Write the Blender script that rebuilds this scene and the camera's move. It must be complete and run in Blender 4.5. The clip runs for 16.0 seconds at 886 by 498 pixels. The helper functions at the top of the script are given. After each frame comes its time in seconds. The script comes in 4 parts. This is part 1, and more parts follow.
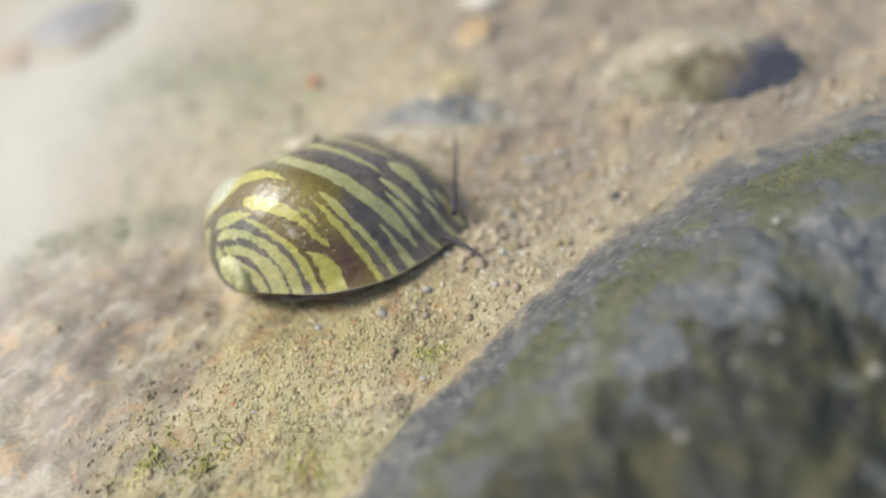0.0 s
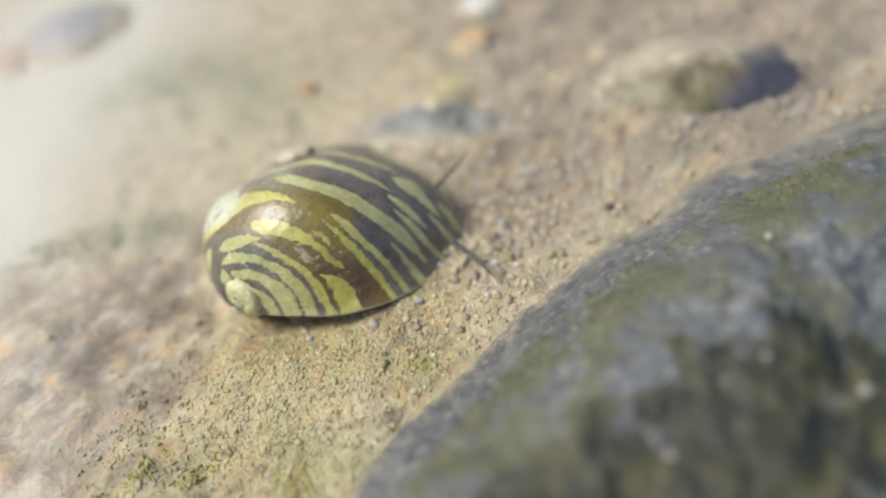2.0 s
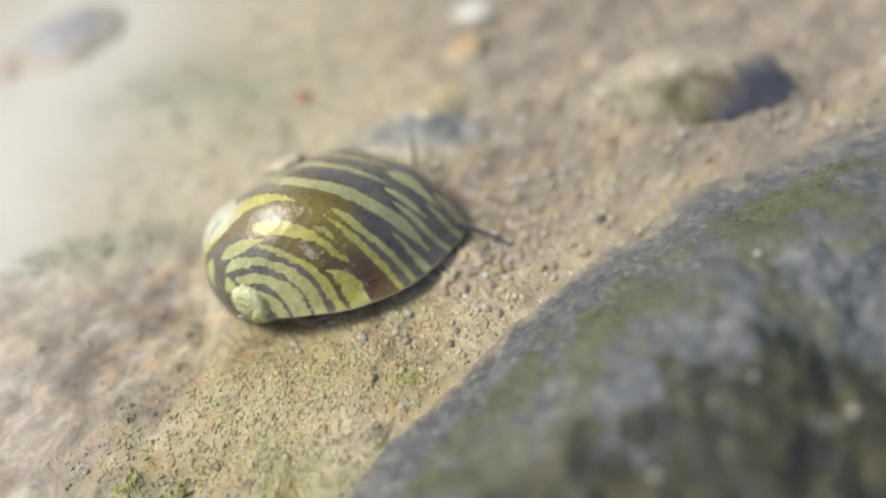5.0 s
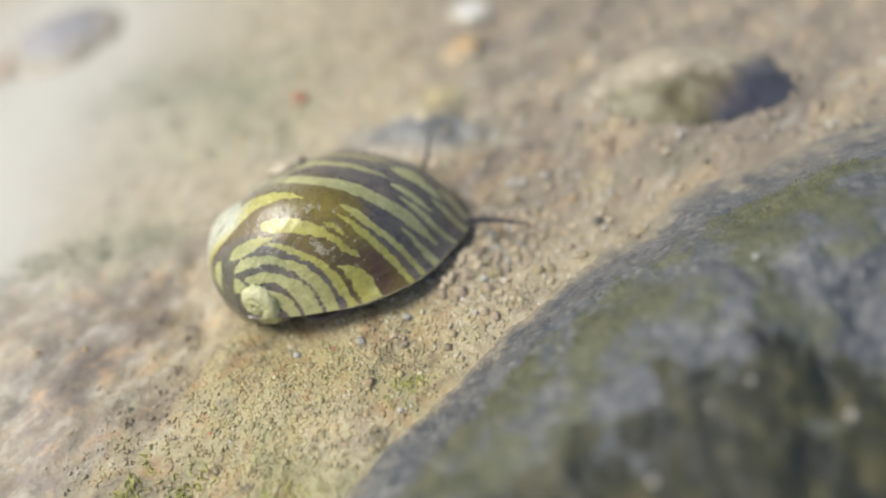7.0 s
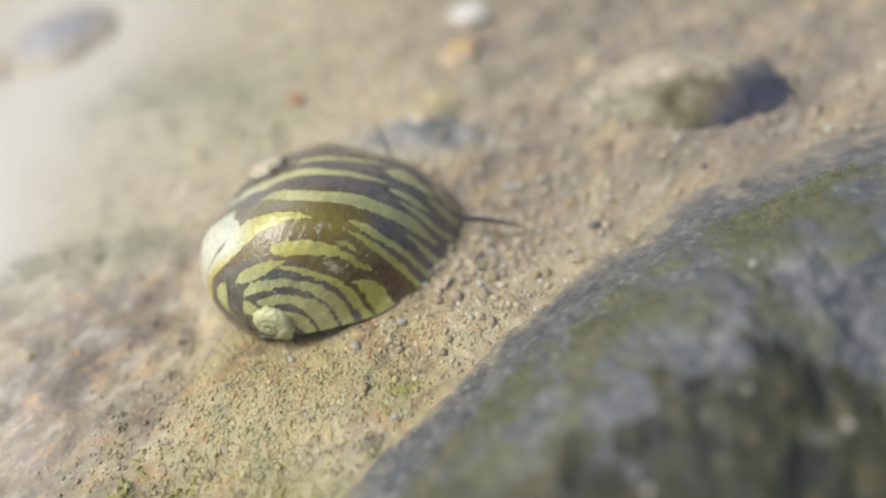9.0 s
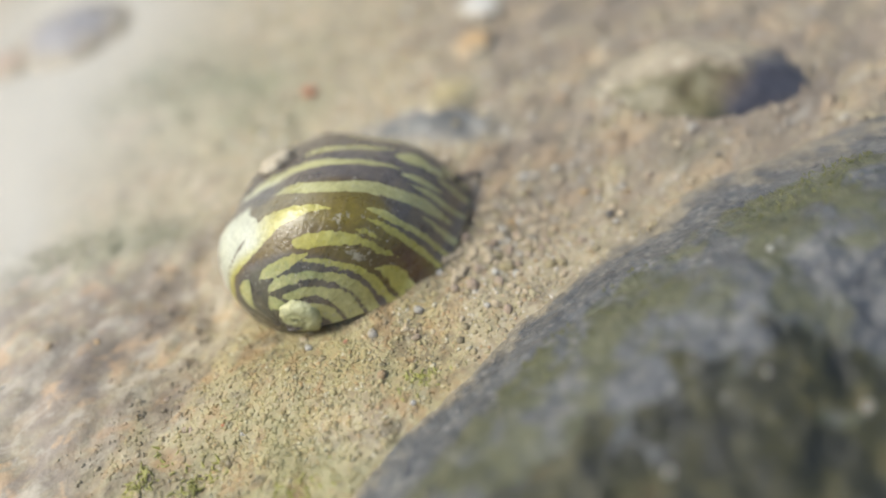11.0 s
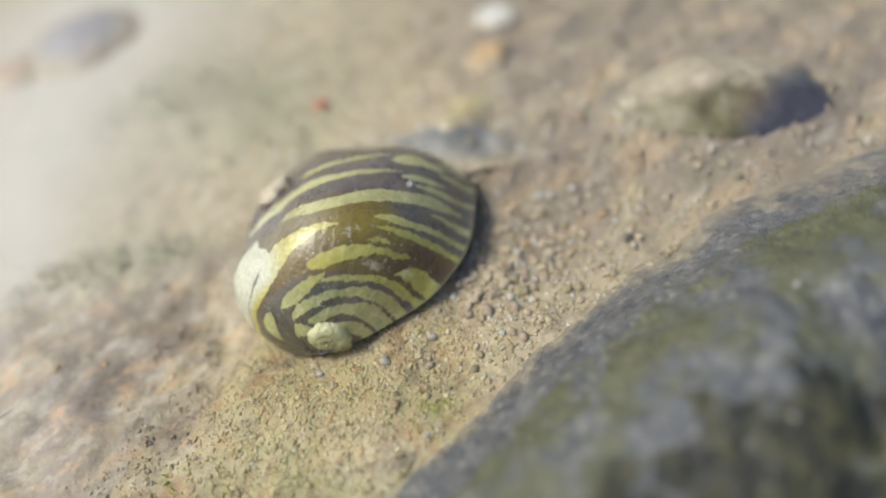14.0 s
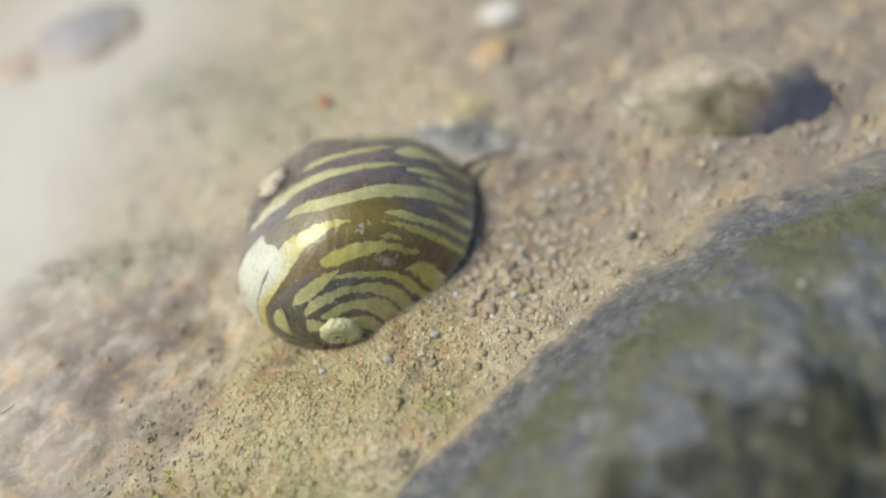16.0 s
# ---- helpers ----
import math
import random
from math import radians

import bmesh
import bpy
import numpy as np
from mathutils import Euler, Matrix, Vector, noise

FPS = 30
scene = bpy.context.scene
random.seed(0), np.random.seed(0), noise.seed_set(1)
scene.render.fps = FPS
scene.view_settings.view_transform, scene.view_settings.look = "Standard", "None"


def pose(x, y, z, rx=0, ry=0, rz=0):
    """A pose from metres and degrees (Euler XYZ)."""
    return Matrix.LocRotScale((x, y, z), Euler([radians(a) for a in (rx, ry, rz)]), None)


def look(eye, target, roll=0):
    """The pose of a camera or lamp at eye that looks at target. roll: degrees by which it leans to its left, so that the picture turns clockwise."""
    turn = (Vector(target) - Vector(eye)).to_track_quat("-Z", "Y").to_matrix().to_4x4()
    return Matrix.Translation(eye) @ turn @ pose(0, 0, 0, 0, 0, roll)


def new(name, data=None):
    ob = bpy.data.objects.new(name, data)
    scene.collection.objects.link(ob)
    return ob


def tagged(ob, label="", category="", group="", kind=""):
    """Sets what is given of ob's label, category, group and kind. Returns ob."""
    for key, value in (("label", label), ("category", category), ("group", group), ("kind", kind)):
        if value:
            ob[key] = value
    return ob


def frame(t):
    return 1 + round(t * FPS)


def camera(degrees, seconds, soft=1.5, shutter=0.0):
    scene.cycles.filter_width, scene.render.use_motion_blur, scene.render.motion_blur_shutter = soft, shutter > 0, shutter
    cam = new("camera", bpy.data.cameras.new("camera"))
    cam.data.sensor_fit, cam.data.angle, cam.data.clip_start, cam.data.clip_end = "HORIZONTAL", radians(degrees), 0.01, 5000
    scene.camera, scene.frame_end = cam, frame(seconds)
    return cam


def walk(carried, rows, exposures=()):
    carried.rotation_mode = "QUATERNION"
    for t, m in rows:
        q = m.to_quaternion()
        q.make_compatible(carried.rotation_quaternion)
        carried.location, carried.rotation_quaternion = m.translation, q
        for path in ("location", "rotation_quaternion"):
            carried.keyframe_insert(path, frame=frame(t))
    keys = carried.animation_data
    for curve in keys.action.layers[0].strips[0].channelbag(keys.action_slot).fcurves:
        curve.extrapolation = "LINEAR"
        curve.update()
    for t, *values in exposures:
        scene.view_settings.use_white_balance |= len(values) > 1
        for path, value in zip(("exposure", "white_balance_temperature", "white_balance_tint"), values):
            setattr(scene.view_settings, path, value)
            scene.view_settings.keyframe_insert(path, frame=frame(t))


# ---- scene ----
# The camera, held by hand close over a snail in a rock pool.
cam = camera(60, 16.0, soft=2.1)
cam.data.dof.use_dof = True
cam.data.dof.focus_distance = 0.0535
cam.data.dof.aperture_fstop = 8.0
walk(cam, [
    (0.0, look((0.00000, 0.00000, 0.04600), (-0.00000, 0.03838, -0.00012), -12.62)),
    (0.5, look((0.00026, 0.00033, 0.04609), (0.00009, 0.03865, -0.00007), -12.71)),
    (1.0, look((0.00068, 0.00060, 0.04636), (0.00049, 0.03898, 0.00024), -12.65)),
    (1.5, look((0.00106, 0.00062, 0.04624), (0.00070, 0.03889, 0.00002), -12.83)),
    (2.0, look((0.00094, 0.00074, 0.04634), (0.00069, 0.03904, 0.00016), -12.58)),
    (2.5, look((0.00103, 0.00088, 0.04644), (0.00075, 0.03911, 0.00020), -12.65)),
    (3.0, look((0.00174, 0.00137, 0.04664), (0.00124, 0.03956, 0.00036), -12.82)),
    (3.5, look((0.00170, 0.00144, 0.04668), (0.00131, 0.03957, 0.00036), -12.63)),
    (4.0, look((0.00179, 0.00143, 0.04659), (0.00128, 0.03963, 0.00032), -12.73)),
    (6.5, look((0.00247, 0.00200, 0.04700), (0.00195, 0.04005, 0.00062), -12.92)),
    (7.0, look((0.00234, 0.00205, 0.04700), (0.00181, 0.03996, 0.00049), -13.01)),
    (7.5, look((0.00218, 0.00213, 0.04678), (0.00164, 0.04011, 0.00033), -12.95)),
    (8.0, look((0.00250, 0.00254, 0.04679), (0.00211, 0.04037, 0.00023), -12.32)),
    (8.5, look((0.00340, 0.00319, 0.04724), (0.00324, 0.04104, 0.00069), -12.11)),
    (9.0, look((0.00261, 0.00256, 0.04702), (0.00218, 0.04034, 0.00041), -12.68)),
    (11.5, look((0.00157, 0.00184, 0.04677), (0.00069, 0.03975, 0.00027), -13.39)),
    (12.0, look((0.00165, 0.00208, 0.04691), (0.00056, 0.04000, 0.00041), -13.59)),
    (12.5, look((0.00142, 0.00252, 0.04694), (0.00030, 0.04027, 0.00032), -13.44)),
    (13.0, look((0.00129, 0.00277, 0.04697), (0.00012, 0.04027, 0.00014), -13.37)),
    (13.5, look((0.00172, 0.00421, 0.04745), (0.00034, 0.04153, 0.00049), -13.63)),
    (14.0, look((0.00150, 0.00464, 0.04747), (0.00012, 0.04200, 0.00054), -13.55)),
    (14.5, look((0.00171, 0.00461, 0.04741), (0.00003, 0.04198, 0.00049), -13.85)),
    (15.0, look((0.00146, 0.00468, 0.04746), (-0.00004, 0.04195, 0.00047), -13.61)),
    (15.5, look((0.00139, 0.00475, 0.04753), (-0.00030, 0.04186, 0.00042), -13.69)),
    (16.0, look((0.00137, 0.00480, 0.04741), (-0.00016, 0.04197, 0.00034), -13.49)),
], exposures=[(0.0, 0.0), (4.0, 0.0), (8.0, -0.05), (12.0, -0.08), (16.0, -0.16)])

# ---- light ----
SUN = Vector((-0.57, 0.07, 0.82)).normalized()
world = bpy.data.worlds.new("sky")
scene.world = world
world.use_nodes = True
wn = world.node_tree.nodes
sky = wn.new("ShaderNodeTexSky")
sky.sky_type = "NISHITA"
sky.sun_disc = False
sky.sun_elevation = math.asin(SUN.z)
sky.sun_rotation = math.atan2(SUN.x, SUN.y)
sky.dust_density = 3.0
sky.air_density = 1.0
world.node_tree.links.new(sky.outputs[0], wn["Background"].inputs[0])
wn["Background"].inputs[1].default_value = 0.15
sun = new("sun", bpy.data.lights.new("sun", "SUN"))
sun.data.energy = 3.1
sun.data.angle = radians(20.0)
sun.data.color = (0.98, 0.98, 0.90)
sun.matrix_world = look(SUN * 2, (0, 0, 0))

U = 0.046  # metres: the camera's height over the sand, the unit of the plan


# ---- materials ----
class Mat:
    """A node material and short ways to add nodes to it."""

    def __init__(self, name, rough=0.5, coat=0.0, coat_rough=0.1):
        self.m = bpy.data.materials.new(name)
        self.m.use_nodes = True
        self.n, self.l = self.m.node_tree.nodes, self.m.node_tree.links
        self.b = self.n["Principled BSDF"]
        self.b.inputs["Roughness"].default_value = rough
        self.b.inputs["Coat Weight"].default_value = coat
        self.b.inputs["Coat Roughness"].default_value = coat_rough
        self.b.inputs["Coat IOR"].default_value = 1.33
        self.pos = self.n.new("ShaderNodeNewGeometry").outputs["Position"]

    def link(self, a, b):
        self.l.new(a, b)

    def obj(self):
        return self.n.new("ShaderNodeTexCoord").outputs["Object"]

    def noise(self, scale, detail=4.0, rough=0.6, vec=None, dist=0.0):
        t = self.n.new("ShaderNodeTexNoise")
        t.inputs["Scale"].default_value = scale
        t.inputs["Detail"].default_value = detail
        t.inputs["Roughness"].default_value = rough
        t.inputs["Distortion"].default_value = dist
        self.link(vec or self.pos, t.inputs["Vector"])
        return t.outputs["Fac"]

    def flow(self, stretch=0.38):
        """Positions drawn out along the lie of the sand beside the rock."""
        a, b = self.n.new("ShaderNodeMapping"), self.n.new("ShaderNodeMapping")
        a.inputs["Rotation"].default_value = (0, 0, radians(-33))
        b.inputs["Scale"].default_value = (stretch, 1, 1)
        self.link(self.pos, a.inputs["Vector"])
        self.link(a.outputs[0], b.inputs["Vector"])
        return b.outputs[0]

    def voronoi(self, scale, out="Color", vec=None):
        t = self.n.new("ShaderNodeTexVoronoi")
        t.inputs["Scale"].default_value = scale
        self.link(vec or self.pos, t.inputs["Vector"])
        return t.outputs[out]

    def ramp(self, fac, stops, constant=False):
        r = self.n.new("ShaderNodeValToRGB")
        if constant:
            r.color_ramp.interpolation = "CONSTANT"
        e = r.color_ramp.elements
        while len(e) < len(stops):
            e.new(0.5)
        for k, (p, c) in zip(e, stops):
            k.position = p
            k.color = (*c, 1) if len(c) == 3 else c
        self.link(fac, r.inputs[0])
        return r.outputs[0]

    def grey(self, fac, lo, hi):
        return self.ramp(fac, [(lo, (0, 0, 0)), (hi, (1, 1, 1))])

    def mix(self, fac, a, b, mode="MIX"):
        x = self.n.new("ShaderNodeMix")
        x.data_type, x.blend_type = "RGBA", mode
        for v, s in ((fac, x.inputs[0]), (a, x.inputs[6]), (b, x.inputs[7])):
            if isinstance(v, tuple):
                s.default_value = (*v, 1)
            elif isinstance(v, (int, float)):
                s.default_value = v
            else:
                self.link(v, s)
        return x.outputs[2]

    def math(self, op, a, b=0.0):
        x = self.n.new("ShaderNodeMath")
        x.operation = op
        for v, s in ((a, x.inputs[0]), (b, x.inputs[1])):
            if isinstance(v, (int, float)):
                s.default_value = v
            else:
                self.link(v, s)
        return x.outputs[0]

    def attr(self, name):
        a = self.n.new("ShaderNodeAttribute")
        a.attribute_name = name
        return a.outputs["Fac"]

    def island(self):
        return self.n.new("ShaderNodeNewGeometry").outputs["Random Per Island"]

    def colour(self, c):
        if isinstance(c, tuple):
            self.b.inputs["Base Color"].default_value = (*c, 1)
        else:
            self.link(c, self.b.inputs["Base Color"])
        return self

    def rough(self, r):
        self.link(r, self.b.inputs["Roughness"])
        return self

    def bump(self, height, dist, strength=0.6):
        b = self.n.new("ShaderNodeBump")
        b.inputs["Strength"].default_value = strength
        b.inputs["Distance"].default_value = dist
        self.link(height, b.inputs["Height"])
        self.link(b.outputs[0], self.b.inputs["Normal"])
        self.link(b.outputs[0], self.b.inputs["Coat Normal"])
        return self


def sand_stains(m, c, keep, mellow=1.0):
    """Broad tints of the sand: painted pale haze, olive film, mauve, rusty and dark patches, some of these painted
    shade.
    """
    way = m.flow()
    wide = m.ramp(m.noise(60, 6, 0.65), [(0.3, (0.34, 0.285, 0.155)), (0.48, (0.45, 0.385, 0.22)), (0.62, (0.48, 0.42, 0.26)), (0.75, (0.44, 0.35, 0.20))])
    c = m.mix(1 - keep, c, wide)
    hue = m.ramp(m.noise(230, 5, 0.65, dist=0.3), [(0.30, (0.17, 0.14, 0.11)), (0.42, (0.37, 0.30, 0.20)), (0.50, (0.45, 0.385, 0.23)), (0.58, (0.38, 0.31, 0.25)), (0.66, (0.48, 0.32, 0.17)), (0.76, (0.64, 0.59, 0.48))])
    c = m.mix(0.46 * mellow, c, hue)
    clump = m.ramp(m.noise(620, 4, 0.6, dist=0.4), [(0.30, (0.17, 0.135, 0.10)), (0.42, (0.34, 0.28, 0.19)), (0.50, (0.47, 0.42, 0.28)), (0.58, (0.50, 0.41, 0.27)), (0.66, (0.49, 0.35, 0.20)), (0.74, (0.60, 0.56, 0.45))])
    c = m.mix(0.42 * mellow, c, clump)
    film = m.math("MULTIPLY", m.attr("weed"), m.grey(m.noise(170, 6, 0.7), 0.36, 0.58))
    c = m.mix(m.math("MULTIPLY", film, 0.68), c, (0.26, 0.265, 0.155))
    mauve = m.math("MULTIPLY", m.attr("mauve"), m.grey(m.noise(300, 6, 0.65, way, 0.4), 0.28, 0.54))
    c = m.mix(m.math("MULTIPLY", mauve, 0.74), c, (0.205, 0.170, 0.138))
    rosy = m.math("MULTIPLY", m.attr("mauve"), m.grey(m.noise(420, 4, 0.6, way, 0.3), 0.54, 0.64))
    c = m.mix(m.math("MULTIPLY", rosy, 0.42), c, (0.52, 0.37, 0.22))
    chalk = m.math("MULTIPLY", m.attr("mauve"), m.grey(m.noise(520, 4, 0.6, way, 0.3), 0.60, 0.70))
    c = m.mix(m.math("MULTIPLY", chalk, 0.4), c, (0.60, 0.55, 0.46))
    lie, way = m.attr("ripple"), m.flow(0.62)
    c = m.mix(m.math("MULTIPLY", m.math("MULTIPLY", lie, m.grey(m.noise(560, 5, 0.62, way, 0.4), 0.44, 0.56)), 0.50), c, (0.245, 0.200, 0.172))
    c = m.mix(m.math("MULTIPLY", m.math("MULTIPLY", lie, m.grey(m.noise(520, 4, 0.6, way, 0.3), 0.52, 0.64)), 0.5), c, (0.62, 0.555, 0.45))
    c = m.mix(m.math("MULTIPLY", m.math("MULTIPLY", lie, m.grey(m.noise(480, 3, 0.6, way, 0.4), 0.58, 0.66)), 0.58), c, (0.56, 0.37, 0.21))
    # haze of sky mirrored in the water, painted pale into the sand
    silt_haze = m.math("MULTIPLY", m.attr("silt_haze"), m.grey(m.noise(45, 4, 0.5), 0.08, 0.46))
    c = m.mix(m.math("MULTIPLY", silt_haze, 0.88), c, (0.55, 0.52, 0.445))
    gold = m.math("MULTIPLY", m.attr("gold"), m.grey(m.noise(90, 6, 0.65), 0.28, 0.55))
    c = m.mix(m.math("MULTIPLY", gold, 0.75), c, (1.0, 0.95, 0.66), "MULTIPLY")
    rusty = m.math("MULTIPLY", m.attr("gold"), m.grey(m.noise(380, 4, 0.6, dist=0.4), 0.54, 0.64))
    c = m.mix(m.math("MULTIPLY", rusty, 0.45), c, (0.36, 0.20, 0.08))
    pits = m.math("MULTIPLY", m.attr("gold"), m.grey(m.noise(560, 5, 0.7, way), 0.54, 0.64))
    c = m.mix(m.math("MULTIPLY", pits, 0.62), c, (0.13, 0.10, 0.06))
    # dark stains, and shade painted into the sand beside the stones
    dark = m.math("MULTIPLY", m.attr("stain_shade"), m.grey(m.noise(260, 5, 0.65, way), 0.28, 0.52))
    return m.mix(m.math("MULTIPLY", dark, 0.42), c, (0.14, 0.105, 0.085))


def sand_material():
    m = Mat("wet_sand", 0.6, 0.3, 0.42)
    warp = m.n.new("ShaderNodeTexNoise")
    warp.inputs["Scale"].default_value = 1500
    m.link(m.pos, warp.inputs["Vector"])
    off = m.n.new("ShaderNodeVectorMath")
    off.operation = "MULTIPLY_ADD"
    off.inputs[1].default_value = (0.0006, 0.0006, 0.0006)
    m.link(warp.outputs["Color"], off.inputs[0])
    m.link(m.pos, off.inputs[2])
    vec = off.outputs[0]
    sep, sep2 = m.n.new("ShaderNodeSeparateColor"), m.n.new("ShaderNodeSeparateColor")
    m.link(m.voronoi(2300, vec=vec), sep.inputs[0])
    m.link(m.voronoi(900, vec=vec), sep2.inputs[0])
    fine = m.ramp(sep.outputs[0], [(0.0, (0.045, 0.045, 0.045)), (0.08, (0.14, 0.115, 0.08)), (0.25, (0.36, 0.30, 0.18)), (0.55, (0.46, 0.39, 0.25)),
                                   (0.78, (0.54, 0.48, 0.35)), (0.88, (0.46, 0.26, 0.12)), (0.95, (0.70, 0.66, 0.56)), (1.0, (0.78, 0.76, 0.70))])
    coarse = m.ramp(sep2.outputs[1], [(0.0, (0.07, 0.065, 0.06)), (0.12, (0.22, 0.18, 0.12)), (0.35, (0.40, 0.34, 0.20)), (0.6, (0.48, 0.41, 0.27)),
                                      (0.8, (0.46, 0.32, 0.20)), (0.92, (0.60, 0.55, 0.45)), (1.0, (0.70, 0.66, 0.58))])
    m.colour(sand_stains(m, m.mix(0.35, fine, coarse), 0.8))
    m.bump(m.math("ADD", m.noise(1500, 4), sep.outputs[2]), 0.00022, 0.6)
    return m.m


def grain_material():
    m = Mat("sand_grain", 0.5, 0.35, 0.3)
    c = m.ramp(m.island(), [(0.0, (0.055, 0.05, 0.05)), (0.07, (0.17, 0.14, 0.095)), (0.18, (0.29, 0.23, 0.13)), (0.38, (0.42, 0.36, 0.19)),
                            (0.55, (0.52, 0.455, 0.27)), (0.70, (0.44, 0.385, 0.27)), (0.82, (0.48, 0.28, 0.13)), (0.90, (0.60, 0.55, 0.45)), (1.0, (0.74, 0.72, 0.66))])
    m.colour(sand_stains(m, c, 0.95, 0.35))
    m.bump(m.noise(5000, 3), 0.00004, 0.5)
    return m.m


def pebble_material(name, c0, c1, c2, shaded_tip=False):
    m = Mat(name, 0.5, 0.4, 0.3)
    v = m.obj()
    c = m.ramp(m.noise(420, 5, 0.65, v), [(0.3, c0), (0.5, c1), (0.7, c2)])
    c = m.mix(m.math("MULTIPLY", m.grey(m.noise(2500, 3, 0.6, v), 0.5, 0.7), 0.35), c, c0)
    film = m.grey(m.math("ADD", m.noise(300, 6, 0.7), m.math("MULTIPLY", m.attr("dust"), 0.50)), 0.56, 0.98)
    sand = m.ramp(m.noise(1100, 5, 0.7), [(0.3, (0.25, 0.205, 0.14)), (0.5, (0.39, 0.33, 0.23)), (0.7, (0.50, 0.44, 0.32))])
    c = m.mix(film, c, sand)
    if shaded_tip:
        # blue-black end: dark stone, with shade on the sunless side painted in
        end = m.grey(m.math("ADD", m.attr("shaded_tip"), m.math("MULTIPLY", m.math("SUBTRACT", m.noise(260, 6, 0.7), 0.5), 1.1)), 0.25, 0.90)
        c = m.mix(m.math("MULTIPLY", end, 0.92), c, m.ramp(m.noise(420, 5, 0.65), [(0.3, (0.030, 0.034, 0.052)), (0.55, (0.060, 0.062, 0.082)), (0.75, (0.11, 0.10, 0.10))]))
        wet = m.grey(m.math("ADD", m.attr("moss"), m.math("MULTIPLY", m.math("SUBTRACT", m.noise(300, 6, 0.7), 0.5), 1.6)), 0.45, 1.0)
        c = m.mix(m.math("MULTIPLY", wet, 0.60), c, m.ramp(m.noise(700, 4, 0.6), [(0.35, (0.070, 0.070, 0.022)), (0.6, (0.14, 0.13, 0.05))]))
    m.colour(c)
    m.bump(m.noise(1200, 5, 0.65, v), 0.0003, 0.5)
    return m.m


def rock_material():
    m = Mat("wet_algae_rock", 0.5, 0.9, 0.32)
    stone = m.ramp(m.noise(330, 7, 0.68), [(0.3, (0.050, 0.057, 0.064)), (0.5, (0.118, 0.124, 0.126)), (0.68, (0.23, 0.23, 0.215))])
    sep = m.n.new("ShaderNodeSeparateColor")
    m.link(m.voronoi(2600), sep.inputs[0])
    speck = m.ramp(sep.outputs[0], [(0.0, (0.012, 0.014, 0.026)), (0.2, (0.055, 0.06, 0.07)), (0.6, (0.12, 0.125, 0.13)), (0.85, (0.17, 0.16, 0.14)), (1.0, (0.36, 0.34, 0.30))])
    c = m.mix(0.5, stone, speck)
    moss = m.ramp(m.noise(700, 6, 0.75), [(0.3, (0.040, 0.043, 0.018)), (0.5, (0.10, 0.103, 0.038)), (0.62, (0.15, 0.148, 0.068)), (0.78, (0.22, 0.205, 0.11))])
    where = m.grey(m.math("ADD", m.noise(230, 7, 0.7, dist=0.3), m.math("MULTIPLY", m.attr("moss"), 0.40)), 0.68, 0.77)
    c = m.mix(m.math("MULTIPLY", where, 0.78), c, moss)
    dark = m.grey(m.math("ADD", m.noise(270, 6, 0.65, dist=0.6), m.math("MULTIPLY", m.attr("crust"), 0.40)), 0.70, 0.76)
    crust = m.ramp(m.noise(420, 6, 0.7), [(0.35, (0.007, 0.008, 0.006)), (0.50, (0.030, 0.029, 0.010)), (0.60, (0.075, 0.070, 0.022)), (0.70, (0.10, 0.055, 0.026)), (0.8, (0.07, 0.062, 0.03))])
    c = m.mix(dark, c, crust)
    drift = m.grey(m.math("ADD", m.noise(380, 6, 0.7), m.math("MULTIPLY", m.attr("dust"), 0.45)), 0.66, 0.92)
    m.colour(m.mix(drift, c, m.ramp(m.noise(1500, 4, 0.7), [(0.3, (0.14, 0.12, 0.09)), (0.5, (0.36, 0.30, 0.20)), (0.7, (0.48, 0.42, 0.30))])))
    m.bump(m.math("ADD", m.noise(260, 7, 0.65), m.math("MULTIPLY", m.noise(1600, 3), 0.4)), 0.0012, 0.7)
    return m.m


